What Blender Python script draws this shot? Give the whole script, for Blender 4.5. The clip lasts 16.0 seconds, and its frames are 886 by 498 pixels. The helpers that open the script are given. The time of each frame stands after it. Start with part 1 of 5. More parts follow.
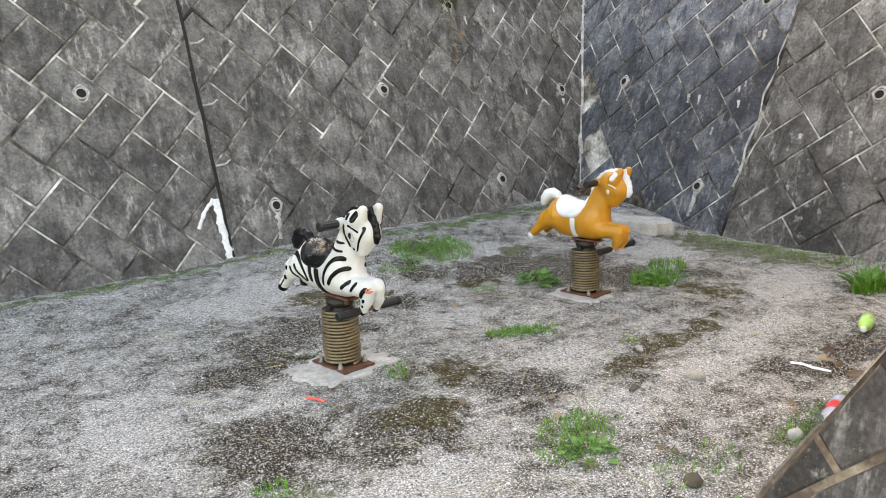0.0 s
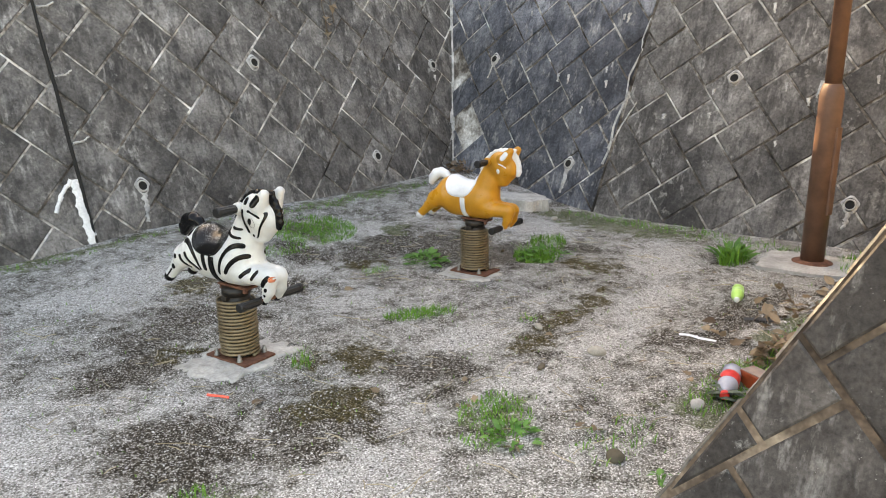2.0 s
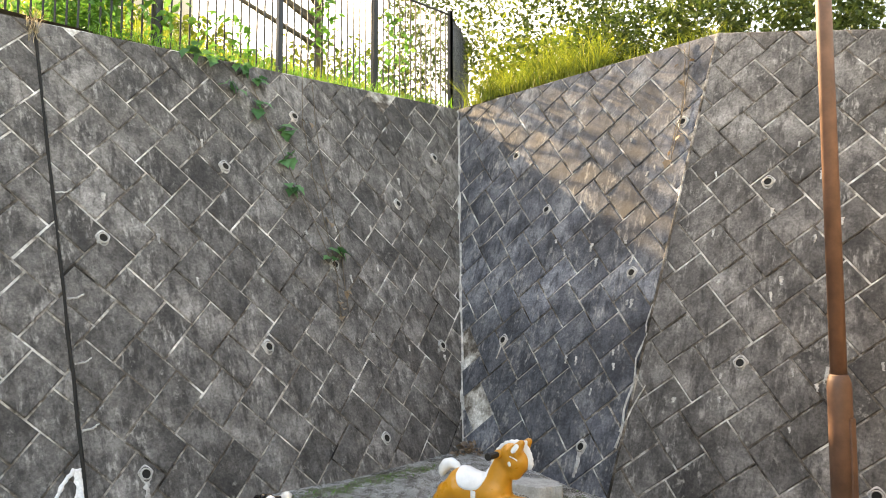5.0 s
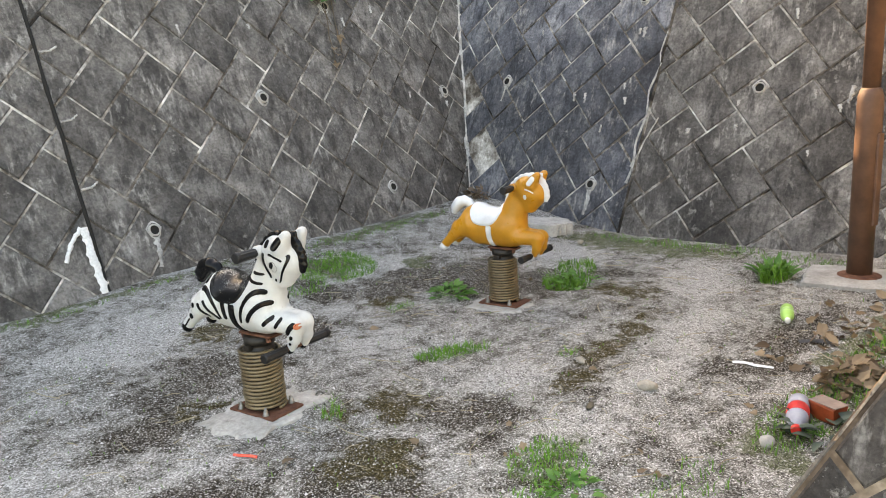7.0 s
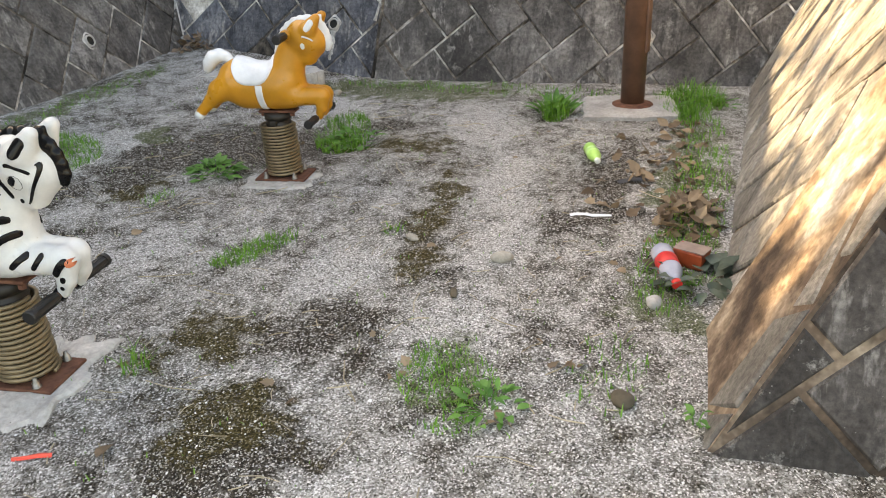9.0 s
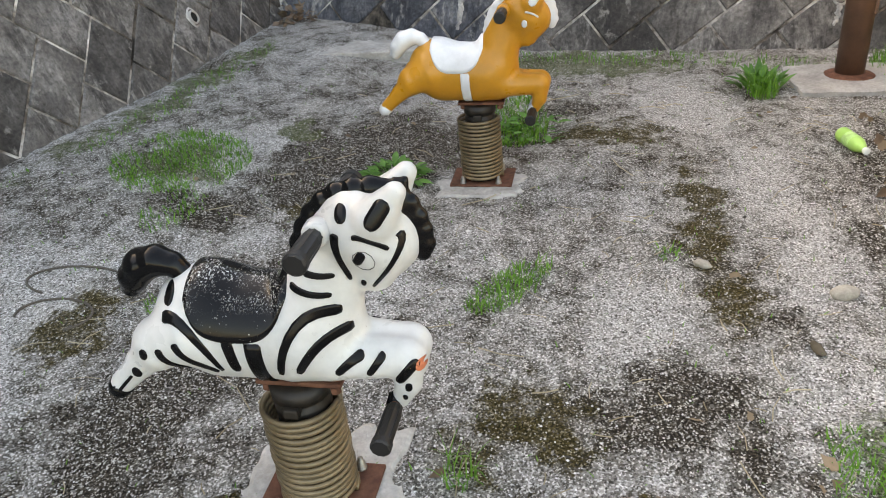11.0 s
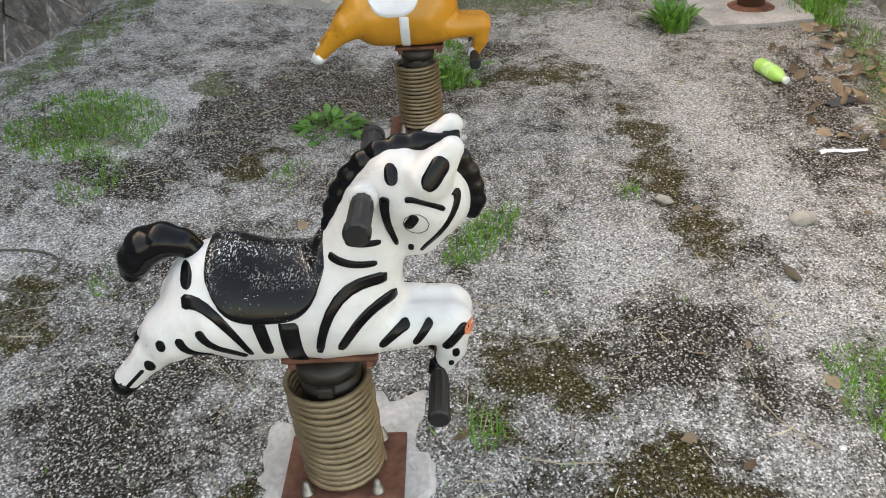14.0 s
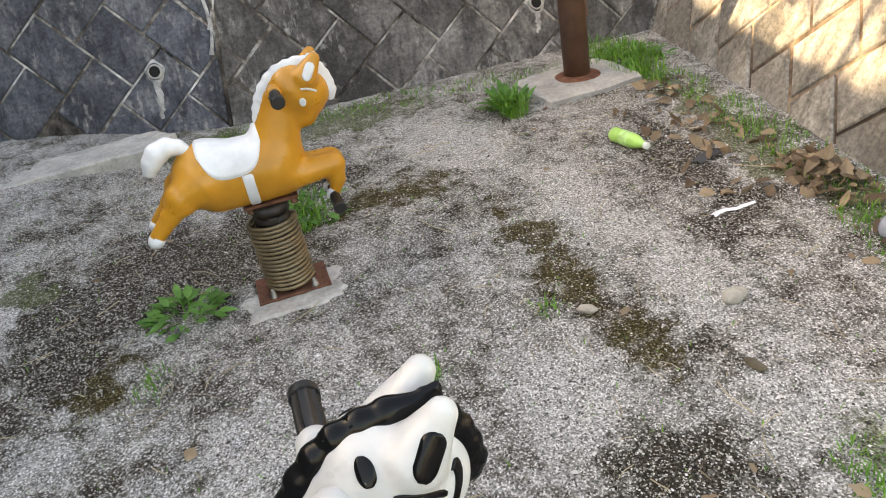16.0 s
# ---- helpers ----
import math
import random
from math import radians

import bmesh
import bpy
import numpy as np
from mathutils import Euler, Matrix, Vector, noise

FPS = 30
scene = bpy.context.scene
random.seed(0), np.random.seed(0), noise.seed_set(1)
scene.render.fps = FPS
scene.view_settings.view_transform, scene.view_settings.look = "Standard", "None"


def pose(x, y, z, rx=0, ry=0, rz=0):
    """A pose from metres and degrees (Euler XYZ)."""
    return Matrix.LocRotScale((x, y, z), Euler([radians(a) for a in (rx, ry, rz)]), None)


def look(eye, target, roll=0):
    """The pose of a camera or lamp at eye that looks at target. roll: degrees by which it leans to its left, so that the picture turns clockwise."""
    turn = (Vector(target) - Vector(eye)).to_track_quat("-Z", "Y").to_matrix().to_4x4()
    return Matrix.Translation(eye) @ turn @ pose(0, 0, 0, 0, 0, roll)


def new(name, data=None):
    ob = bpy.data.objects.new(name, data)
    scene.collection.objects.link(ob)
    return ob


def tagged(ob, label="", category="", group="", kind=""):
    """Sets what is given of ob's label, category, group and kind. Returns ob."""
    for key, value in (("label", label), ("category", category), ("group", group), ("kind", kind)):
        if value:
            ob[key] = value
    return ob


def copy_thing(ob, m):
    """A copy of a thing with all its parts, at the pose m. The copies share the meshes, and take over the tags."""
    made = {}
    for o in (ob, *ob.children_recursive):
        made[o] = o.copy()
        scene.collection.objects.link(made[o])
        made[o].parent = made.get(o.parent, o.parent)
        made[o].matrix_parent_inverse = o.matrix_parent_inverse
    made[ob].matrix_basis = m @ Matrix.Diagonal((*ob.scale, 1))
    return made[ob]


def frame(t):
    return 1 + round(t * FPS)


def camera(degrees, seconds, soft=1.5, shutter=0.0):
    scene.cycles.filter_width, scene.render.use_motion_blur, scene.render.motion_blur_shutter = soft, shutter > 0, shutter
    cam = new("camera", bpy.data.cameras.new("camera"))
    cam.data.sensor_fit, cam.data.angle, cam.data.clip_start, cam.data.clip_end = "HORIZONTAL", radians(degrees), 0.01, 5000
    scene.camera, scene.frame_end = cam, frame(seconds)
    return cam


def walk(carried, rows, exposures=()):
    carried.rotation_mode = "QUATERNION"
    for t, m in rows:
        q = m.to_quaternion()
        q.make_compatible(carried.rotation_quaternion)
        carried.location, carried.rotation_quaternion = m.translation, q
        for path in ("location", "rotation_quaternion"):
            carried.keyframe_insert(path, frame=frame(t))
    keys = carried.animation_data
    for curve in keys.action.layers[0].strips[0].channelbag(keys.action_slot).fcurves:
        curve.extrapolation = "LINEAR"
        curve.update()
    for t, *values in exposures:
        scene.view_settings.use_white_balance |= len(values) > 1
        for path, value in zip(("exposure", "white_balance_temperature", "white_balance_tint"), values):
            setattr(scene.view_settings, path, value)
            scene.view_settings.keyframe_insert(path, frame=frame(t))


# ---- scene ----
cam = camera(59.1, 16.0, soft=1.0)
PATH = [
    (0, (-0.047, 0.276, 1.116), (1.117, 1.844, 0.684), -1.6),
    (0.5, (-0.046, 0.4, 1.128), (1.223, 1.872, 0.654), -1.4),
    (1, (-0.116, 0.442, 1.142), (1.257, 1.809, 0.647), -1.3),
    (1.5, (-0.152, 0.461, 1.14), (1.276, 1.769, 0.639), -0.6),
    (2, (-0.155, 0.469, 1.142), (1.281, 1.767, 0.638), -0.1),
    (2.5, (-0.161, 0.473, 1.14), (1.268, 1.781, 0.644), -0.1),
    (3, (-0.174, 0.473, 1.166), (1.273, 1.815, 0.84), 0.1),
    (3.5, (-0.175, 0.461, 1.243), (1.291, 1.821, 1.26), -0.0),
    (3.7, (-0.175, 0.461, 1.261), (1.293, 1.814, 1.383), -0.1),
    (5.8, (-0.18, 0.453, 1.282), (1.284, 1.806, 1.441), -0.1),
    (6, (-0.191, 0.461, 1.276), (1.273, 1.818, 1.384), 0.1),
    (6.5, (-0.168, 0.527, 1.206), (1.284, 1.896, 1.075), 0.0),
    (7, (-0.07, 0.654, 1.134), (1.361, 1.98, 0.693), -3.1),
    (7.5, (0.077, 0.814, 1.121), (1.564, 1.943, 0.405), -5.5),
    (8, (0.121, 0.954, 1.121), (1.767, 1.782, 0.342), -4.3),
    (8.5, (0.133, 1.149, 1.137), (1.884, 1.711, 0.351), -3.6),
    (9, (0.158, 1.329, 1.103), (1.859, 1.938, 0.244), -2.8),
    (9.5, (0.237, 1.611, 1.104), (1.797, 2.434, 0.161), -4.9),
    (9.7, (0.249, 1.716, 1.114), (1.763, 2.603, 0.155), -5.4),
    (11.8, (0.526, 2.428, 1.1), (2.197, 2.82, 0.073), -3.9),
    (12, (0.521, 2.442, 1.096), (2.178, 2.805, 0.036), -3.7),
    (12.5, (0.483, 2.478, 1.099), (2.125, 2.764, -0.006), -3.4),
    (13, (0.465, 2.508, 1.108), (2.112, 2.764, 0.003), -3.0),
    (13.5, (0.462, 2.525, 1.107), (2.112, 2.793, 0.009), -3.0),
    (14, (0.455, 2.541, 1.107), (2.105, 2.819, 0.012), -3.5),
    (14.5, (0.447, 2.565, 1.118), (2.117, 2.832, 0.051), -4.7),
    (15, (0.471, 2.598, 1.131), (2.183, 2.791, 0.115), -5.6),
    (15.5, (0.633, 2.633, 1.137), (2.389, 2.696, 0.181), -8.6),
    (16, (0.806, 2.689, 1.141), (2.555, 2.557, 0.18), -10.9),
]
KELVIN, TINT = 10200, 12
walk(cam, [(t, look(eye, target, roll)) for t, eye, target, roll in PATH], exposures=[(t, stops, KELVIN, TINT) for t, stops in ((0.0, 2.80), (1.5, 2.70), (3.5, 2.64), (6.0, 2.60), (7.0, 2.70), (8.5, 2.58), (16.0, 2.60))])

# ---- world and light ----
SUN = Vector((0.172, 1.0, 0.66)).normalized()          # towards the sun
sun_elev = math.asin(SUN.z)
sun_azim = math.atan2(SUN.x, SUN.y)
world = bpy.data.worlds.new("sky")
scene.world = world
world.use_nodes = True
wn = world.node_tree
sky = wn.nodes.new("ShaderNodeTexSky")
sky.sky_type = "NISHITA"
sky.sun_disc = False
sky.sun_elevation, sky.sun_rotation = sun_elev, sun_azim
sky.dust_density, sky.ozone_density = 2.0, 1.0
wn.links.new(sky.outputs[0], wn.nodes["Background"].inputs[0])
wn.nodes["Background"].inputs[1].default_value = 0.15
lamp = bpy.data.lights.new("sun", "SUN")
lamp.energy, lamp.angle, lamp.color = 5.0, radians(0.6), (1.0, 0.86, 0.68)
lamp_ob = new("sun", lamp)
lamp_ob.matrix_world = look(tuple(SUN * 30), (0, 0, 0))


# ---- materials ----
def material(name):
    m = bpy.data.materials.new(name)
    m.use_nodes = True
    return m, m.node_tree, m.node_tree.nodes["Principled BSDF"]


class Graph:
    """Small helper to wire shader nodes."""

    def __init__(self, name, rough=0.8, metal=0.0, spec=0.5):
        self.m, self.t, self.b = material(name)
        self.b.inputs["Roughness"].default_value = rough
        self.b.inputs["Metallic"].default_value = metal
        self.b.inputs["Specular IOR Level"].default_value = spec

    def put(self, socket, value):
        if isinstance(value, bpy.types.NodeSocket):
            self.t.links.new(value, socket)
        elif isinstance(value, (tuple, list)) and len(value) == 3 and len(socket.default_value) == 4:
            socket.default_value = (*value, 1)
        else:
            socket.default_value = value

    def node(self, kind, out=0, props=None, **ins):
        n = self.t.nodes.new(kind)
        if props:
            n.operation = props["operation"]
            if "use_clamp" in props:
                n.use_clamp = props["use_clamp"]
        for k, v in ins.items():
            key = int(k[1:]) if k[0] == "i" and k[1:].isdigit() else k
            self.put(n.inputs[key], v)
        return n.outputs[out]

    def obj(self):
        return self.node("ShaderNodeTexCoord", 3)

    def pos(self):
        return self.node("ShaderNodeNewGeometry", 0)

    def island(self):
        return self.node("ShaderNodeNewGeometry", "Random Per Island")

    def rand(self):
        return self.node("ShaderNodeObjectInfo", "Random")

    def scale(self, v, s):
        return self.node("ShaderNodeVectorMath", 0, {"operation": "MULTIPLY"}, i0=v, i1=s)

    def add(self, v, s):
        return self.node("ShaderNodeVectorMath", 0, {"operation": "ADD"}, i0=v, i1=s)

    def noise(self, v, scale, detail=4.0, rough=0.55):
        return self.node("ShaderNodeTexNoise", 0, None, Vector=v, Scale=scale, Detail=detail, Roughness=rough)

    def voro(self, v, scale, out=0):
        return self.node("ShaderNodeTexVoronoi", out, None, Vector=v, Scale=scale)

    def ramp(self, x, *stops):
        n = self.t.nodes.new("ShaderNodeValToRGB")
        self.put(n.inputs[0], x)
        e = n.color_ramp.elements
        while len(e) < len(stops):
            e.new(0.5)
        for el, (p, c) in zip(e, stops):
            el.position = p
            el.color = (*c, 1) if isinstance(c, (tuple, list)) else (c, c, c, 1)
        return n.outputs[0]

    def mix(self, f, a, b, mode="MIX"):
        n = self.t.nodes.new("ShaderNodeMix")
        n.data_type, n.blend_type = "RGBA", mode
        self.put(n.inputs[0], f), self.put(n.inputs[6], a), self.put(n.inputs[7], b)
        return n.outputs[2]

    def math(self, op, a, b=0.0, clamp=False):
        return self.node("ShaderNodeMath", 0, {"operation": op, "use_clamp": clamp}, i0=a, i1=b)

    def bump(self, height, strength=0.5, dist=0.01):
        self.put(self.b.inputs["Normal"], self.node("ShaderNodeBump", 0, None, Height=height, Strength=strength, Distance=dist))

    def colour(self, c):
        self.put(self.b.inputs["Base Color"], c)
        return self

    def rough(self, r):
        self.put(self.b.inputs["Roughness"], r)
        return self


def concrete_block(name, dark, mean, light, streaks=1.0):
    """Old concrete: each block of its own tone, washed-out vertical runs, black algae and pale bloom."""
    g = Graph(name, 0.86, spec=0.3)
    p = g.pos()
    r = g.rand()
    own = g.add(p, g.scale(g.node("ShaderNodeCombineXYZ", 0, None, i0=r, i1=r, i2=r), (9.0, 5.0, 7.0)))
    grain = g.noise(p, 60, 6, 0.68)
    cloud = g.noise(own, 4.5, 6, 0.66)
    big = g.noise(p, 0.9, 3)
    base = g.ramp(cloud, (0.30, dark), (0.50, mean), (0.74, light))
    base = g.mix(0.75, base, g.ramp(r, (0.0, 0.62), (0.5, 0.95), (1.0, 1.40)), "MULTIPLY")
    base = g.mix(0.6, base, g.ramp(big, (0.36, 0.55), (0.64, 1.5)), "MULTIPLY")
    streak = g.noise(g.scale(p, (30, 30, 3.2)), 1.0, 6, 0.65)
    where = g.noise(g.scale(own, (5, 5, 2.2)), 1.0, 4, 0.6)
    mask = g.math("MULTIPLY", g.ramp(streak, (0.50, 0.0), (0.62, 1.0)), g.ramp(where, (0.50, 0.0), (0.62, 1.0)))
    col = g.mix(g.math("MULTIPLY", mask, 0.62 * streaks), base, (0.40, 0.385, 0.365))
    runs = g.ramp(g.noise(g.add(g.scale(p, (16, 16, 1.9)), (7, 3, 1)), 1.0, 5, 0.65), (0.50, 0.0), (0.64, 0.75))
    col = g.mix(runs, col, dark)
    bloom = g.ramp(g.noise(own, 7.5, 6, 0.75), (0.60, 0.0), (0.68, 0.6))
    col = g.mix(bloom, col, (0.33, 0.32, 0.30))
    col = g.mix(0.75, col, g.ramp(grain, (0.28, 0.3), (0.72, 1.65)), "MULTIPLY")
    spot = g.ramp(g.voro(p, 70), (0.0, 1.0), (0.12, 0.0))
    col = g.mix(g.math("MULTIPLY", spot, g.ramp(g.noise(p, 8, 2), (0.5, 0.0), (0.66, 0.8))), col, (0.55, 0.54, 0.51))
    g.colour(col)
    g.rough(g.ramp(cloud, (0.3, 0.70), (0.7, 0.95)))
    g.bump(g.math("ADD", g.math("MULTIPLY", grain, 0.6), g.noise(p, 14, 3)), 0.5, 0.006)
    return g.m


def mortar(name="mortar_joint_with_lime_deposit", stops=((0.36, (0.025, 0.022, 0.02)), (0.47, (0.13, 0.112, 0.095)), (0.57, (0.42, 0.40, 0.37)), (0.68, (0.82, 0.81, 0.79)))):
    g = Graph(name, 0.92, spec=0.2)
    p = g.pos()
    n = g.noise(p, 3.6, 5, 0.7)
    col = g.ramp(n, *stops)
    col = g.mix(0.5, col, g.ramp(g.noise(p, 40, 5), (0.3, 0.5), (0.7, 1.4)), "MULTIPLY")
    g.colour(col)
    g.bump(g.noise(p, 60, 5), 0.6, 0.006)
    return g.m


def plaster(name, lo, hi, scale=9.0, rough=0.85, bump=0.4):
    g = Graph(name, rough, spec=0.3)
    p = g.pos()
    col = g.ramp(g.noise(p, scale, 6, 0.65), (0.3, lo), (0.7, hi))
    col = g.mix(0.4, col, g.ramp(g.noise(p, scale * 9, 5), (0.25, 0.5), (0.75, 1.4)), "MULTIPLY")
    g.colour(col)
    g.bump(g.noise(p, scale * 7, 5), bump, 0.005)
    return g.m


def painted(name, col, worn, chip=0.66, rough=0.32, scale=14.0, spec=0.5):
    """Gloss paint on moulded plastic with small chips, grime and dull patches."""
    g = Graph(name, rough, spec=spec)
    p = g.obj()
    grime = g.ramp(g.noise(p, 7, 5, 0.65), (0.35, 0.78), (0.65, 1.05))
    c = g.mix(1.0, col, grime, "MULTIPLY")
    chips = g.math("MULTIPLY", g.ramp(g.noise(p, scale * 9, 3, 0.7), (chip, 0.0), (chip + 0.03, 1.0)), g.ramp(g.noise(p, scale, 3), (0.45, 0.0), (0.6, 1.0)))
    g.colour(g.mix(chips, c, worn))
    g.rough(g.ramp(g.noise(p, 11, 4), (0.3, max(rough - 0.12, 0.05)), (0.75, rough + 0.22)))
    g.bump(g.noise(p, 35, 4), 0.08, 0.004)
    return g.m


def worn_seat():
    """Black gloss rubbed through to white in flecks where one sits, with a few flecks lower down."""
    g = Graph("worn_black_gloss_paint", 0.2, spec=0.22)
    p = g.obj()
    z = g.node("ShaderNodeSeparateXYZ", 2, None, Vector=p)
    top = g.math("MULTIPLY", g.math("SUBTRACT", z, 0.452), 26.0, True)
    streaky = g.noise(g.scale(p, (1.0, 0.45, 1.0)), 400, 3, 0.7)
    heavy = g.math("MULTIPLY", g.ramp(streaky, (0.56, 0.0), (0.60, 1.0)), g.math("MULTIPLY", g.ramp(g.noise(p, 22, 4), (0.42, 0.0), (0.56, 1.0)), top))
    few = g.math("MULTIPLY", g.ramp(g.noise(p, 260, 2, 0.6), (0.69, 0.0), (0.72, 1.0)), g.ramp(g.noise(p, 14, 3), (0.47, 0.0), (0.57, 1.0)))
    g.colour(g.mix(g.math("MAXIMUM", heavy, few), (0.0045, 0.0045, 0.005), (0.62, 0.62, 0.60)))
    g.rough(g.ramp(g.noise(p, 16, 4), (0.3, 0.12), (0.75, 0.24)))
    g.bump(g.noise(p, 40, 4), 0.06, 0.003)
    return g.m


def rusty(name, lo, hi, rough=0.7, metal=0.3, scale=30.0):
    g = Graph(name, rough, metal)
    p = g.obj()
    c = g.ramp(g.noise(p, scale, 6, 0.65), (0.3, lo), (0.7, hi))
    g.colour(g.mix(0.35, c, g.ramp(g.noise(p, scale * 0.25, 3), (0.3, 0.45), (0.7, 1.4)), "MULTIPLY"))
    g.bump(g.noise(p, scale * 4, 4), 0.3, 0.002)
    return g.m


def plain(name, col, rough=0.5, vary=0.25, metal=0.0, scale=25.0):
    g = Graph(name, rough, metal)
    p = g.obj()
    g.colour(g.mix(vary, col, g.ramp(g.noise(p, scale, 5), (0.25, 0.4), (0.75, 1.5)), "MULTIPLY"))
    return g.m


def leafy(name, a, b, rough=0.55, back=0.35):
    """Leaf or grass blades: colour by piece, thin and a little translucent."""
    g = Graph(name, rough)
    c = g.ramp(g.island(), (0.0, a), (0.55, tuple((x + y) / 2 for x, y in zip(a, b))), (1.0, b))
    c = g.mix(0.4, c, g.ramp(g.noise(g.pos(), 30, 3), (0.3, 0.55), (0.7, 1.35)), "MULTIPLY")
    g.colour(c)
    tr = g.t.nodes.new("ShaderNodeBsdfTranslucent")
    g.put(tr.inputs[0], c)
    mx = g.t.nodes.new("ShaderNodeMixShader")
    mx.inputs[0].default_value = back
    g.t.links.new(g.b.outputs[0], mx.inputs[1])
    g.t.links.new(tr.outputs[0], mx.inputs[2])
    g.t.links.new(mx.outputs[0], g.t.nodes["Material Output"].inputs[0])
    return g.m


def ground_material():
    """Decomposed granite with pale worn ways, dark crusted soil and moss in ragged patches."""
    g = Graph("gravelly_soil_with_moss", 0.95, spec=0.15)
    p = g.pos()
    warp = g.node("ShaderNodeTexNoise", 1, None, Vector=p, Scale=4.6, Detail=8.0, Roughness=0.76)
    q = g.add(p, g.scale(g.add(warp, (-0.5, -0.5, -0.5)), (0.72, 0.72, 0.0)))

    def patch(x, y, rx, ry, turn=0.0):
        d = g.node("ShaderNodeMapping", 0, None, Vector=g.add(q, (-x, -y, 0)), Rotation=(0, 0, radians(-turn)), Scale=(1, 1, 0))
        d = g.scale(d, (1 / rx, 1 / ry, 0))
        n = g.t.nodes.new("ShaderNodeVectorMath")
        n.operation = "LENGTH"
        g.t.links.new(d, n.inputs[0])
        return g.ramp(n.outputs[1], (0.35, 1.0), (1.45, 0.0))

    def union(*ms):
        r = ms[0]
        for m in ms[1:]:
            r = g.math("MAXIMUM", r, m)
        return r

    def total(*terms):
        r = terms[0]
        for m in terms[1:]:
            r = g.math("ADD", r, m)
        return r

    def times(a, b):
        return g.math("MULTIPLY", a, b)

    grain = g.node("ShaderNodeSeparateColor", 0, None, Color=g.voro(p, 250, "Color"))
    dust = g.node("ShaderNodeSeparateColor", 0, None, Color=g.voro(p, 520, "Color"))
    speck = total(times(grain, 0.78), times(dust, 0.22))
    fine = g.noise(p, 190, 5, 0.75)
    mid = g.noise(p, 12, 7, 0.72)
    big = g.noise(p, 3.0, 6, 0.65)
    pale = g.ramp(speck, (0.08, (0.12, 0.115, 0.105)), (0.30, (0.36, 0.345, 0.325)), (0.60, (0.54, 0.53, 0.51)), (0.90, (0.90, 0.89, 0.88)))
    middle = g.ramp(speck, (0.08, (0.060, 0.054, 0.046)), (0.35, (0.20, 0.188, 0.168)), (0.66, (0.34, 0.325, 0.30)), (0.88, (0.84, 0.83, 0.81)))
    soil = g.ramp(speck, (0.12, (0.014, 0.011, 0.008)), (0.46, (0.048, 0.039, 0.029)), (0.72, (0.125, 0.108, 0.086)), (0.86, (0.66, 0.64, 0.60)))
    moss = g.ramp(speck, (0.15, (0.020, 0.017, 0.005)), (0.5, (0.064, 0.050, 0.014)), (0.80, (0.125, 0.095, 0.035)), (0.95, (0.50, 0.46, 0.36)))
    green = g.ramp(speck, (0.1, (0.040, 0.055, 0.018)), (0.7, (0.13, 0.155, 0.06)), (1.0, (0.34, 0.33, 0.24)))
    dark_m = union(patch(1.50, 3.36, 0.30, 0.26), patch(3.22, 3.38, 0.42, 0.30, 20), patch(2.42, 3.82, 0.17, 0.26), patch(1.02, 3.10, 0.26, 0.20), patch(0.84, 2.42, 0.24, 0.34),
                   patch(1.22, 2.22, 0.34, 0.24, 20), patch(1.74, 2.30, 0.20, 0.24), patch(3.0, 3.74, 0.30, 0.14), patch(3.1, 1.66, 0.7, 0.13), patch(2.12, 2.04, 0.14, 0.12),
                   patch(3.66, 2.80, 0.12, 0.20), patch(1.20, 3.35, 0.2, 0.2), patch(2.05, 3.45, 0.20, 0.12), patch(2.6, 1.75, 0.2, 0.1), patch(2.98, 3.52, 0.36, 0.24, -20), patch(3.25, 3.15, 0.34, 0.26), patch(2.66, 3.62, 0.24, 0.14))
    moss_m = union(patch(1.66, 2.58, 0.20, 0.20), patch(1.33, 2.32, 0.20, 0.26), patch(2.76, 2.29, 0.58, 0.11, 8), patch(3.36, 2.64, 0.17, 0.36), patch(1.24, 3.12, 0.10, 0.14),
                   patch(2.22, 2.20, 0.16, 0.10), patch(2.55, 3.52, 0.16, 0.10), patch(1.75, 3.75, 0.25, 0.15))
    pale_m = union(patch(3.05, 2.06, 0.52, 0.12, 4), patch(2.40, 2.00, 0.42, 0.12, -8), patch(1.86, 1.93, 0.34, 0.15, 24), patch(3.72, 2.35, 0.40, 0.25, 20), patch(0.55, 2.85, 0.30, 0.25),
                   patch(1.55, 3.25, 0.13, 0.10), patch(2.10, 3.12, 0.26, 0.16), patch(1.55, 4.0, 0.7, 0.30), patch(0.5, 1.7, 1.0, 0.45, 20), patch(2.05, 2.42, 0.30, 0.14), patch(2.85, 3.95, 0.5, 0.14),
                   patch(1.05, 2.72, 0.14, 0.16), patch(1.15, 1.85, 0.3, 0.14), patch(3.9, 3.3, 0.3, 0.3))
    green_m = union(patch(4.25, 1.45, 0.45, 0.26), patch(3.1, 1.36, 1.3, 0.18), patch(1.66, 1.88, 0.26, 0.18), patch(2.70, 4.10, 0.32, 0.28), patch(4.3, 3.0, 0.35, 1.0),
                    patch(2.2, 1.38, 0.4, 0.15), patch(1.0, 4.6, 2.4, 0.08), patch(3.4, 4.55, 1.4, 0.12), patch(0.7, 2.0, 0.3, 0.2), patch(3.15, 3.85, 0.16, 0.14))
    # a ragged edge: noise decides, the patches only lean on it
    ragged = total(times(big, 0.45), times(mid, 0.55))
    level = total(ragged, times(dark_m, 0.20), times(pale_m, -0.16), times(moss_m, 0.07))
    lean = times(g.math("SUBTRACT", fine, 0.5), 0.30)
    col = g.mix(g.ramp(total(level, lean), (0.40, 0.0), (0.52, 1.0)), pale, middle)
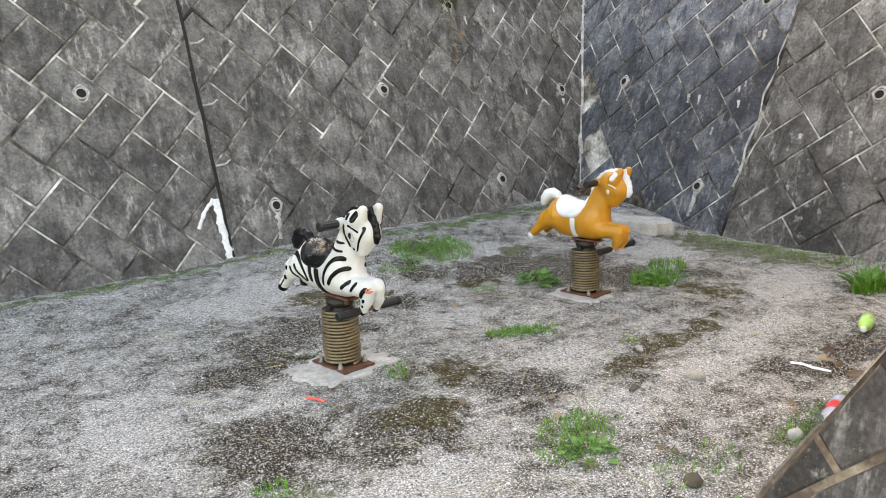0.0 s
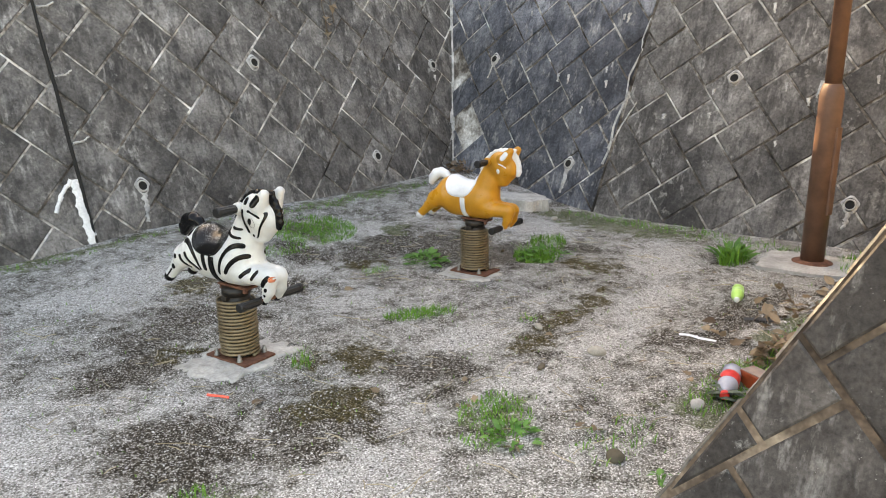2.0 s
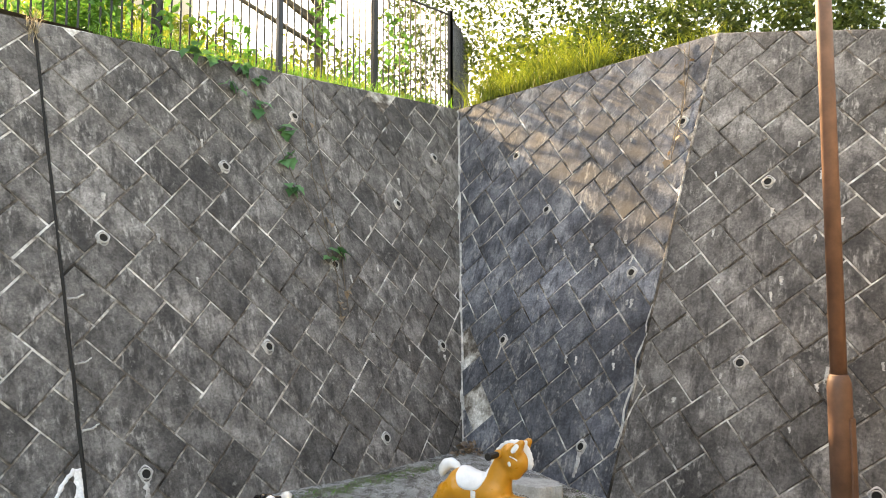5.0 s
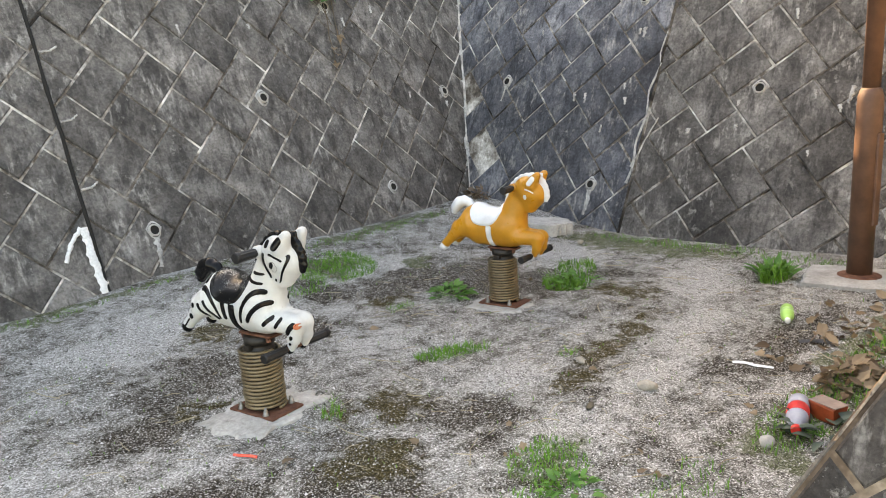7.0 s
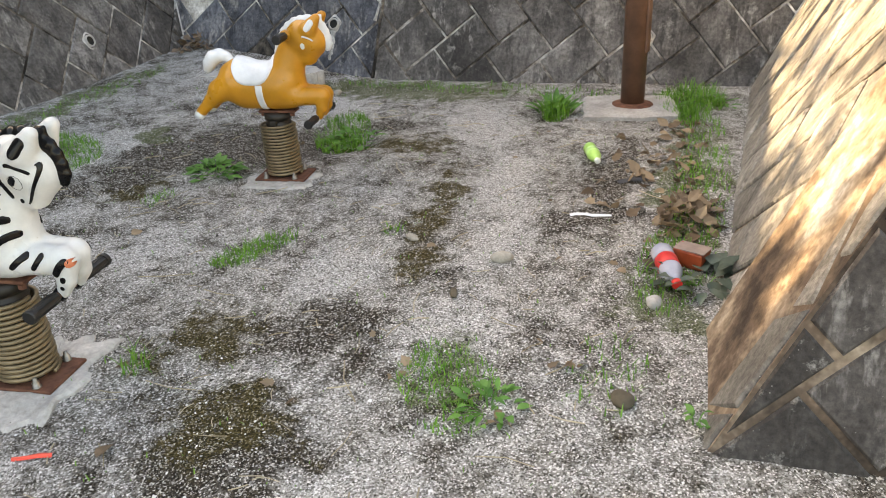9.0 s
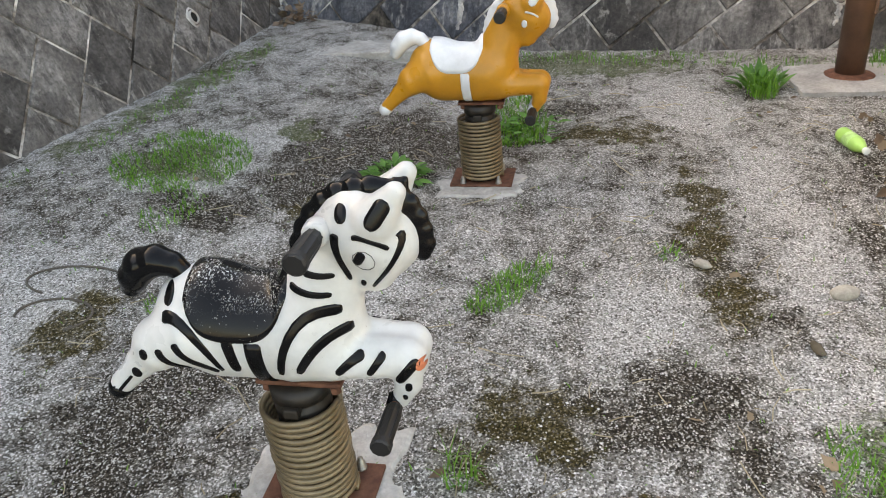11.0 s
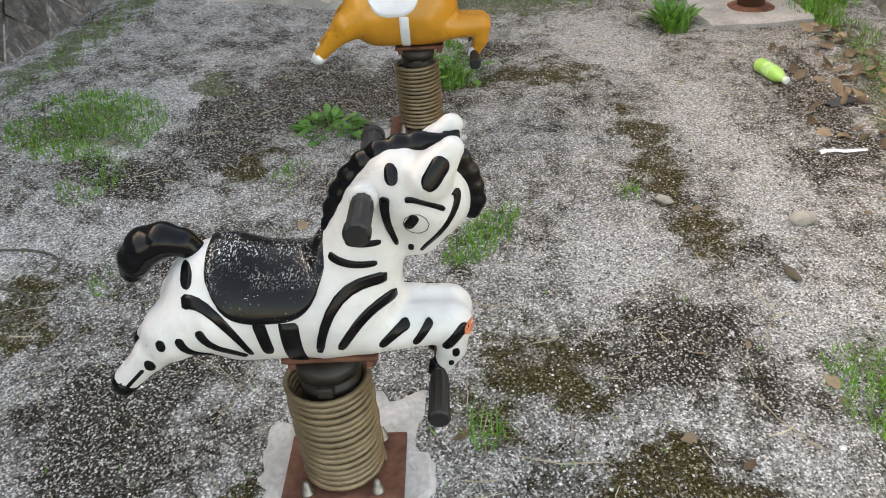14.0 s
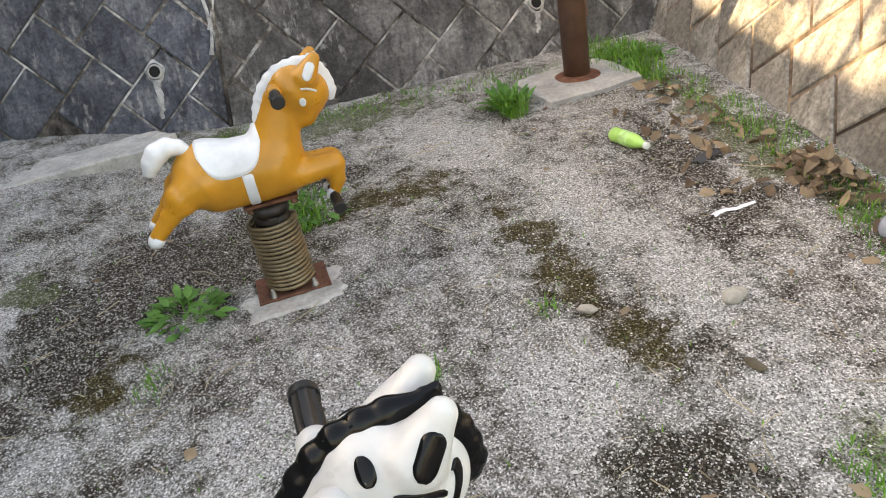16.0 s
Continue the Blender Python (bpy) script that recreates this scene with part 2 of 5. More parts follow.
    col = g.mix(g.ramp(total(level, lean), (0.505, 0.0), (0.625, 1.0)), col, soil)
    col = g.mix(g.ramp(total(times(moss_m, 0.30), times(mid, 0.8), lean), (0.50, 0.0), (0.66, 0.92)), col, moss)
    col = g.mix(g.ramp(total(times(green_m, 0.54), times(mid, 0.6), lean), (0.56, 0.0), (0.72, 0.75)), col, green)
    g.colour(g.mix(0.6, col, g.ramp(fine, (0.32, 0.12), (0.66, 1.75)), "MULTIPLY"))
    g.bump(total(times(speck, 0.9), fine, times(mid, 2.0)), 0.9, 0.007)
    return g.m


def pebble_material():
    g = Graph("granite_grit", 0.85)
    i = g.island()
    g.colour(g.ramp(i, (0.0, (0.03, 0.026, 0.021)), (0.40, (0.14, 0.128, 0.112)), (0.72, (0.42, 0.41, 0.39)), (1.0, (0.88, 0.87, 0.86))))
    return g.m


M_BLOCK = concrete_block("weathered_concrete_block", (0.037, 0.034, 0.033), (0.116, 0.109, 0.104), (0.25, 0.237, 0.228))
M_BLOCK_COOL = concrete_block("blue_grey_concrete_block", (0.030, 0.033, 0.041), (0.094, 0.100, 0.117), (0.235, 0.24, 0.255))
# Paler copy for the right wall: strong sunlight is put into the block colour.
M_BLOCK_SUNLIT = concrete_block("pale_sunlit_concrete_block", (0.10, 0.093, 0.085), (0.20, 0.19, 0.172), (0.32, 0.305, 0.28), 0.5)
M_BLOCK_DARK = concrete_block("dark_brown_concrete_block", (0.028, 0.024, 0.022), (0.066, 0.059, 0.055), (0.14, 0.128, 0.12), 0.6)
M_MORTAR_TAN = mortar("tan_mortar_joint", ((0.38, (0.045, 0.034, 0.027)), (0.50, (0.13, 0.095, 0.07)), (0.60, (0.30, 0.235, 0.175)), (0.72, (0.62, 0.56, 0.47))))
M_MORTAR, M_GROUND, M_GRIT = mortar(), ground_material(), pebble_material()
M_LIME = plaster("lime_crust", (0.16, 0.155, 0.15), (0.66, 0.65, 0.63), 16)
M_WHITEWASH = plaster("old_white_paint", (0.62, 0.62, 0.62), (0.82, 0.82, 0.82), 10)
M_PAD = plaster("rough_concrete", (0.26, 0.25, 0.235), (0.46, 0.45, 0.43), 8)
M_PADW = plaster("pale_concrete", (0.30, 0.285, 0.26), (0.58, 0.56, 0.53), 9)
M_STONE = plaster("river_stone", (0.28, 0.25, 0.21), (0.46, 0.43, 0.37), 20, 0.8, 0.2)
M_PVC = plain("grey_pvc_pipe", (0.40, 0.39, 0.37), 0.55)
# Near-black that stands for shade inside bores, coils and the open joint.
M_HOLLOW_SHADE = plain("hollow_shade_black", (0.012, 0.011, 0.010), 0.9)
M_WHITE = painted("white_gloss_paint", (0.63, 0.63, 0.615), (0.34, 0.31, 0.25), 0.70)
M_BLACK = painted("black_gloss_paint", (0.0045, 0.0045, 0.005), (0.5, 0.5, 0.48), 0.72, 0.15, 20, 0.2)
M_SEAT = worn_seat()
M_ORANGE = painted("orange_gloss_paint", (0.55, 0.235, 0.020), (0.45, 0.26, 0.08), 0.76)
M_PALE = painted("pale_grey_white_paint", (0.70, 0.72, 0.74), (0.45, 0.45, 0.44), 0.74, 0.38)
M_RUBBER = plain("black_rubber", (0.0055, 0.0055, 0.006), 0.5)
M_SPRING = rusty("olive_brown_spring_steel", (0.17, 0.12, 0.065), (0.27, 0.205, 0.125), 0.42, 0.4, 20)
M_CLAMP = rusty("grimy_black_clamp", (0.010, 0.009, 0.008), (0.040, 0.030, 0.022), 0.5, 0.2, 25)
M_STICKER = plain("faded_red_print", (0.60, 0.17, 0.08), 0.5)
M_RUST = rusty("rusted_plate", (0.085, 0.028, 0.016), (0.20, 0.085, 0.05), 0.85, 0.1, 40)
M_BOLT = rusty("bolt_steel", (0.14, 0.12, 0.10), (0.34, 0.32, 0.29), 0.4, 0.8, 60)
M_POLE = rusty("brown_painted_steel", (0.085, 0.042, 0.027), (0.175, 0.088, 0.056), 0.55, 0.0, 7)
M_GRASS = leafy("short_grass", (0.06, 0.20, 0.016), (0.20, 0.45, 0.06))
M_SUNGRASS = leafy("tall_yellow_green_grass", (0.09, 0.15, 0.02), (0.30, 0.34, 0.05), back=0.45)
M_WEED = leafy("fresh_weed_leaf", (0.06, 0.19, 0.03), (0.16, 0.37, 0.08))
M_IVY = leafy("vine_leaf", (0.04, 0.15, 0.05), (0.13, 0.31, 0.12))
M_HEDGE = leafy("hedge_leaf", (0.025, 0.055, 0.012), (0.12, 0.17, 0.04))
M_DRY = leafy("dry_leaf", (0.10, 0.062, 0.036), (0.34, 0.25, 0.16), 0.7, 0.15)
M_STEM = plain("dry_stem", (0.11, 0.085, 0.06), 0.8)
M_STRAW = leafy("straw", (0.30, 0.24, 0.14), (0.55, 0.48, 0.34), 0.7, 0.1)
M_FENCE = plain("black_fence_paint", (0.012, 0.012, 0.013), 0.45)
M_STUCCO = plaster("cream_render", (0.55, 0.48, 0.38), (0.66, 0.60, 0.50), 4, 0.9, 0.15)
M_ROOF = plain("slate_grey_roof", (0.11, 0.12, 0.13), 0.7)
M_SOIL = plaster("bank_soil", (0.06, 0.05, 0.035), (0.14, 0.115, 0.08), 6)


# ---- helpers for building ----
def mesh_ob(name, verts, faces, mat, parent=None, smooth=False, label=""):
    me = bpy.data.meshes.new(name)
    me.from_pydata([tuple(v) for v in verts], [], faces)
    me.materials.append(mat)
    if smooth:
        me.polygons.foreach_set("use_smooth", [True] * len(me.polygons))
    me.update()
    ob = new(name, me)
    if parent is not None:
        ob.parent = parent
    if label:
        tagged(ob, label)
    return ob


def part(name, bm, mat, parent=None, label="", smooth=False):
    me = bpy.data.meshes.new(name)
    bmesh.ops.recalc_face_normals(bm, faces=bm.faces)
    bm.to_mesh(me)
    bm.free()
    me.materials.append(mat)
    if smooth:
        me.polygons.foreach_set("use_smooth", [True] * len(me.polygons))
    ob = new(name, me)
    if parent is not None:
        ob.parent = parent
    if label:
        tagged(ob, label)
    return ob


def box(x0, y0, z0, x1, y1, z1, bevel=0.0, seg=2):
    bm = bmesh.new()
    bmesh.ops.create_cube(bm, size=1.0)
    bmesh.ops.scale(bm, vec=(x1 - x0, y1 - y0, z1 - z0), verts=bm.verts)
    bmesh.ops.translate(bm, vec=((x0 + x1) / 2, (y0 + y1) / 2, (z0 + z1) / 2), verts=bm.verts)
    if bevel:
        bmesh.ops.bevel(bm, geom=bm.edges[:], offset=bevel, segments=seg, affect="EDGES", profile=0.6)
    return bm


def lathe(profile, n=24, closed=False, caps=True):
    """Turned form round z from (radius, height) pairs."""
    bm = bmesh.new()
    rings = []
    for r, z in profile:
        rings.append([bm.verts.new((r * math.cos(2 * math.pi * k / n), r * math.sin(2 * math.pi * k / n), z)) for k in range(n)])
    pairs = list(zip(rings, rings[1:])) + ([(rings[-1], rings[0])] if closed else [])
    for a, b in pairs:
        for k in range(n):
            bm.faces.new((a[k], a[(k + 1) % n], b[(k + 1) % n], b[k]))
    if not closed and caps:
        for ring in (rings[0], rings[-1]):
            if (ring[0].co - ring[1].co).length > 1e-6:
                bm.faces.new(ring)
    bmesh.ops.remove_doubles(bm, verts=bm.verts, dist=1e-6)
    return bm


def tube_data(points, radii, n=8):
    pts = [Vector(p) for p in points]
    if not isinstance(radii, (list, tuple)):
        radii = [radii] * len(pts)
    verts, faces = [], []
    up = Vector((0.3, 0.2, 0.9))
    for i, p in enumerate(pts):
        d = (pts[min(i + 1, len(pts) - 1)] - pts[max(i - 1, 0)]).normalized()
        a = d.cross(up)
        a = a.normalized() if a.length > 1e-4 else d.orthogonal().normalized()
        b = d.cross(a)
        up = -b if i == 0 else up
        for k in range(n):
            w = 2 * math.pi * k / n
            verts.append(p + radii[i] * (math.cos(w) * a + math.sin(w) * b))
    for i in range(len(pts) - 1):
        for k in range(n):
            faces.append((i * n + k, i * n + (k + 1) % n, (i + 1) * n + (k + 1) % n, (i + 1) * n + k))
    faces.append(tuple(range(n - 1, -1, -1)))
    faces.append(tuple(range((len(pts) - 1) * n, len(pts) * n)))
    return verts, faces


def tube(name, points, radii, mat, parent=None, n=8, label=""):
    v, f = tube_data(points, radii, n)
    return mesh_ob(name, v, f, mat, parent, True, label)


def thing(name, m, label, category, group=""):
    ob = new(name)
    ob.matrix_world = m
    return tagged(ob, label, category, group)


def smooth01(x):
    x = min(max(x, 0.0), 1.0)
    return x * x * (3 - 2 * x)


# ---- ground ----
def ground_z(x, y):
    s = smooth01((y - 3.25) / 1.4)
    h = 0.058 * s + 0.055 * s * smooth01((x - 1.2) / 0.8) + 0.04 * smooth01((x - 3.5) / 1.1) * smooth01((y - 2.9) / 1.3)
    h += 0.012 * noise.noise((x * 1.3, y * 1.3, 3.0)) + 0.006 * noise.noise((x * 4.1, y * 4.1, 9.0))
    for cx, cy in ((1.385, 2.90), (2.895, 3.0)):
        d = math.hypot(x - cx, y - cy)
        h = h * smooth01((d - 0.1) / 0.5) - (0.004 if cx < 2 else 0.014) * (1 - smooth01((d - 0.1) / 0.4))
    d = math.hypot(x - 3.42, y - 2.98)
    h -= 0.05 * (1 - smooth01((d - 0.08) / 0.2))
    return h


def build_ground():
    def axis(a, b, lo, hi, step):
        fine = list(np.arange(a, b, step))
        out_lo, out_hi, s = [], [], step
        v = a
        while v > lo:
            s *= 1.5
            v -= s
            out_lo.append(v)
        v, s = b, step
        while v < hi:
            s *= 1.5
            v += s
            out_hi.append(v)
        return out_lo[::-1] + fine + [b] + out_hi
    xs, ys = axis(-0.5, 4.8, -400, 400, 0.03), axis(0.3, 4.9, -400, 400, 0.03)
    verts, faces = [], []
    for y in ys:
        for x in xs:
            near = -4 < x < 6 and -4 < y < 6
            z = ground_z(x, y) if near else 0.0
            if near:
                z += 0.0045 * noise.noise((x * 17, y * 17, 1.0)) + 0.0025 * noise.noise((x * 40, y * 40, 5.0))
            verts.append((x, y, z))
    w = len(xs)
    for j in range(len(ys) - 1):
        for i in range(w - 1):
            faces.append((j * w + i, j * w + i + 1, (j + 1) * w + i + 1, (j + 1) * w + i))
    ob = mesh_ob("ground", verts, faces, M_GROUND, None, True)
    tagged(ob, "grey gravelly soil yard with moss and bare patches", "ground", kind="structure")


build_ground()

# ---- retaining walls ----
BATTER = 0.36
SL = math.hypot(1, BATTER)          # slope length per metre of height
BL, BS = 0.325, 0.225               # block length and width with joint
# corners of the foot of the walls, in order along the yard
FOOT = [(-3.2, 4.67), (1.67, 4.67), (4.615, 4.67), (4.535, 3.30), (4.69, 1.115), (1.537, 1.261), (1.70, -3.5)]
BATTERS = [0.36, 0.36, 0.372, 0.36, 0.505, 0.284]


class Facet:
    """One sloping face: u runs along its foot (to the right, seen from the yard), s up the slope."""

    def __init__(self, i, tops, angle, origin):
        p, q = Vector(FOOT[i]), Vector(FOOT[i + 1])
        self.p, self.len, self.b = p, (q - p).length, BATTERS[i]
        self.d = (q - p).normalized()
        self.back = Vector((-self.d.y, self.d.x))      # away from the yard

        def meet(j):
            """How the line where faces j and j+1 meet moves sideways for each metre of height."""
            if j < 0 or j + 2 >= len(FOOT):
                return None
            a = (Vector(FOOT[j + 1]) - Vector(FOOT[j])).normalized()
            b = (Vector(FOOT[j + 2]) - Vector(FOOT[j + 1])).normalized()
            na, nb = Vector((-a.y, a.x)), Vector((-b.y, b.x))
            det = na.x * nb.y - na.y * nb.x
            if abs(det) < 1e-4:
                return na * BATTERS[j]
            ra, rb = BATTERS[j], BATTERS[j + 1]
            return Vector(((ra * nb.y - rb * na.y) / det, (na.x * rb - nb.x * ra) / det))
        m0, m1 = meet(i - 1), meet(i)
        self.k0 = -self.d.dot(m0) if m0 else 0.0
        self.k1 = self.d.dot(m1) if m1 else 0.0
        self.tops, self.angle, self.origin = tops, angle, origin

    def at(self, u, z, out=0.0):
        """Point on the face at height z, raised by out along its normal."""
        h = self.p + self.d * u + self.back * (self.b * z)
        nrm = Vector((-self.back.x, -self.back.y, self.b)) / SL
        return Vector((h.x, h.y, z)) + nrm * out

    def outline(self, z0=-0.15):
        """The face's outline in (u, s)."""
        pts = [(-self.k0 * z0, z0), (self.len + self.k1 * z0, z0)]
        n = len(self.tops)
        for f, z in reversed(self.tops):
            u = -self.k0 * z + f * (self.len + (self.k0 + self.k1) * z)
            pts.append((u, z))
        return [(u, z * SL) for u, z in pts]


def clip(poly, edge):
    (ax, ay), (bx, by) = edge
    out = []
    side = lambda p: (bx - ax) * (p[1] - ay) - (by - ay) * (p[0] - ax)
    for i, p in enumerate(poly):
        q = poly[(i + 1) % len(poly)]
        sp, sq = side(p), side(q)
        if sp >= 0:
            out.append(p)
        if (sp >= 0) != (sq >= 0):
            t = sp / (sp - sq)
            out.append((p[0] + t * (q[0] - p[0]), p[1] + t * (q[1] - p[1])))
    return out


def area(poly):
    return 0.5 * sum(p[0] * q[1] - q[0] * p[1] for p, q in zip(poly, poly[1:] + poly[:1]))


def inset(poly, d):
    """A convex polygon drawn in by d on every side."""
    out = poly
    n = len(poly)
    for i in range(n):
        (ax, ay), (bx, by) = poly[i], poly[(i + 1) % n]
        L = math.hypot(bx - ax, by - ay)
        if L < 1e-5:
            continue
        nx, ny = -(by - ay) / L * d, (bx - ax) / L * d
        out = clip(out, ((ax + nx, ay + ny), (bx + nx, by + ny)))
        if len(out) < 3:
            return []
    clean = []
    for p in out:
        if not clean or math.hypot(p[0] - clean[-1][0], p[1] - clean[-1][1]) > 0.002:
            clean.append(p)
    return clean


def lay_blocks(fc, parent, rng, mat, gap=0.0045):
    """Herringbone courses on the slant, clipped to the face, each block its own piece."""
    hull = fc.outline()
    ca, sa = math.cos(fc.angle), math.sin(fc.angle)
    P, Q = (math.cos(fc.angle - math.pi / 2), math.sin(fc.angle - math.pi / 2)), (ca, sa)
    us, ss = [p[0] for p in hull], [p[1] for p in hull]
    reach = int((max(us) - min(us) + max(ss) - min(ss)) / BS) + 4
    count = 0
    for i in range(-reach, reach):
        for j in range(-reach, reach):
            bp, bq = i * BS + j * BL, i * BS - j * BL
            cu = fc.origin[0] + bp * P[0] + bq * Q[0]
            cs = fc.origin[1] + bp * P[1] + bq * Q[1]
            if not (min(us) - 0.8 < cu < max(us) + 0.8 and min(ss) - 0.8 < cs < max(ss) + 0.8):
                continue
            for rect in (((0, 0), (BL, 0), (BL, BS), (0, BS)), ((BL, BS - BL), (BL + BS, BS - BL), (BL + BS, BS), (BL, BS))):
                poly = [(fc.origin[0] + (bp + a) * P[0] + (bq + b) * Q[0], fc.origin[1] + (bp + a) * P[1] + (bq + b) * Q[1]) for a, b in rect]
                for e in zip(hull, hull[1:] + hull[:1]):
                    poly = clip(poly, e)
                    if len(poly) < 3:
                        break
                if len(poly) < 3 or area(poly) < 0.004:
                    continue
                g = gap + rng.random() * 0.003
                ring0, ring1 = inset(poly, g), inset(poly, g + 0.006)
                if len(ring0) < 3 or len(ring1) != len(ring0):
                    continue
                top = 0.004 + rng.random() * 0.007
                c = Vector((sum(p[0] for p in ring0) / len(ring0), sum(p[1] for p in ring0) / len(ring0)))
                tu, ts = rng.uniform(-0.02, 0.02), rng.uniform(-0.02, 0.02)
                lift = lambda p: (p[0] - c.x) * tu + (p[1] - c.y) * ts
                n = len(ring0)
                org = fc.at(c.x, c.y / SL)
                vs = [fc.at(u, s / SL, -0.03) - org for u, s in ring0]
                vs += [fc.at(u, s / SL, top - 0.006 + lift((u, s))) - org for u, s in ring0]
                vs += [fc.at(u, s / SL, top + lift((u, s))) - org for u, s in ring1]
                fs = [tuple(range(2 * n, 3 * n))]
                for k in range(n):
                    m = (k + 1) % n
                    fs += [(k, m, n + m, n + k), (n + k, n + m, 2 * n + m, 2 * n + k)]
                ob = mesh_ob("block", vs, fs, mat, parent)
                ob.location = org
                count += 1
    return count


def wall_body(name, facets, label, thick=0.5, shear=0.0, mat=None):
    """The wall behind the blocks: mortar face, top and back."""
    verts, faces = [], []
    for fc in facets:
        o = fc.outline(-0.6)
        b = len(verts)
        n = len(o)
        back3 = Vector((fc.back.x, fc.back.y, 0)) * thick - Vector((fc.d.x, fc.d.y, 0)) * shear
        front = [fc.at(u, s / SL, -0.001) for u, s in o]
        verts += front + [v + back3 for v in front]
        faces.append(tuple(range(b, b + n)))
        faces.append(tuple(range(b + 2 * n - 1, b + n - 1, -1)))
        for k in range(n):
            m = (k + 1) % n
            faces.append((b + m, b + k, b + n + k, b + n + m))
    ob = mesh_ob(name, verts, faces, mat or M_MORTAR)
    return tagged(ob, label, "wall", kind="structure")


Q45 = math.radians(45)
F_LA = Facet(0, [(0.0, 3.05), (1.0, 3.18)], Q45, (4.6, 0.75))
F_LB = Facet(1, [(0.0, 3.18), (1.0, 3.42)], Q45, (0, 0))
F_C = Facet(2, [(0.0, 3.42), (1.0, 3.50)], math.radians(42), (0, 0))
F_D = Facet(3, [(0.0, 3.50), (1.0, 2.75)], math.radians(39), (0, 0))
F_E = Facet(4, [(0.0, 2.75), (1.0, 2.70)], math.radians(42), (0.1, 0.1))
F_F = Facet(5, [(0.0, 2.70), (1.0, 2.6)], math.radians(45), (0, 0))
# courses pass through these known block corners
F_LB.origin = (2.068 - 1.67 - (BL * math.cos(-Q45) + (BS - BL) * math.cos(Q45)), 1.198 - (BL * math.sin(-Q45) + (BS - BL) * math.sin(Q45)))
F_D.origin = (3.30 - 2.682, 0.928)
F_C.origin = (F_C.len + 0.35, 0.93)

W_LEFT = wall_body("wall_left", [F_LA, F_LB], "dark weathered concrete block retaining wall, leaning back")
W_BACK = wall_body("wall_back", [F_C, F_D], "dark concrete block retaining wall with lime streaks")
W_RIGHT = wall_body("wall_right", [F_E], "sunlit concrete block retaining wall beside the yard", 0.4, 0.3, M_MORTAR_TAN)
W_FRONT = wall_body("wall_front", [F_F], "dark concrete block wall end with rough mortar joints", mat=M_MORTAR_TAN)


# ---- spring riders ----
def capsule(p, a, b, ra, rb):
    """Distance field of a tapered capsule, on a grid p of shape (..., 3)."""
    a, b = np.array(a, float), np.array(b, float)
    ab = b - a
    t = np.clip(((p - a) @ ab) / max(ab @ ab, 1e-12), 0, 1)
    return np.linalg.norm(p - (a + t[..., None] * ab), axis=-1) - (ra + (rb - ra) * t)


def blend(d, e, k):
    h = np.clip(0.5 + 0.5 * (e - d) / k, 0, 1)
    return e * (1 - h) + d * h - k * h * (1 - h)


def skin(field, lo, step):
    """A closed smooth mesh on the zero level of a sampled field (one vertex a crossed cell)."""
    inside = field < 0
    c = np.stack([inside[i:inside.shape[0] - 1 + i, j:inside.shape[1] - 1 + j, k:inside.shape[2] - 1 + k] for i in (0, 1) for j in (0, 1) for k in (0, 1)])
    cells = np.argwhere(c.any(0) & ~c.all(0))
    index = -np.ones(c.shape[1:], int)
    index[tuple(cells.T)] = np.arange(len(cells))
    acc, cnt = np.zeros((len(cells), 3)), np.zeros(len(cells))
    corners = [(i, j, k) for i in (0, 1) for j in (0, 1) for k in (0, 1)]
    for a in corners:
        for ax in range(3):
            if a[ax]:
                continue
            b = list(a)
            b[ax] = 1
            fa = field[tuple((cells + a).T)]
            fb = field[tuple((cells + b).T)]
            m = (fa < 0) != (fb < 0)
            t = np.where(m, fa / np.where(m, fa - fb, 1), 0)
            pos = np.array(a, float) + np.outer(t, np.eye(3)[ax])
            acc[m] += pos[m]
            cnt[m] += 1
    verts = (cells + acc / cnt[:, None]) * step + np.array(lo)
    faces = []
    for ax in range(3):
        u, v = (ax + 1) % 3, (ax + 2) % 3
        sl_a = [slice(None)] * 3
        sl_b = [slice(None)] * 3
        sl_a[ax], sl_b[ax] = slice(0, -1), slice(1, None)
        fa, fb = inside[tuple(sl_a)], inside[tuple(sl_b)]
        for flip, mask in ((False, fa & ~fb), (True, ~fa & fb)):
            for e in np.argwhere(mask):
                quad = []
                for du, dv in ((-1, -1), (0, -1), (0, 0), (-1, 0)):
                    q = e.copy()
                    q[u] += du
                    q[v] += dv
                    quad.append(int(index[tuple(q)]))
                faces.append(tuple(quad[::-1] if flip else quad))
    return verts, faces


STEP = 0.005
LO, HI = (-0.42, -0.135, 0.16), (0.33, 0.135, 0.74)
GRID = np.stack(np.meshgrid(*[np.arange(a, b, STEP) for a, b in zip(LO, HI)], indexing="ij"), -1)


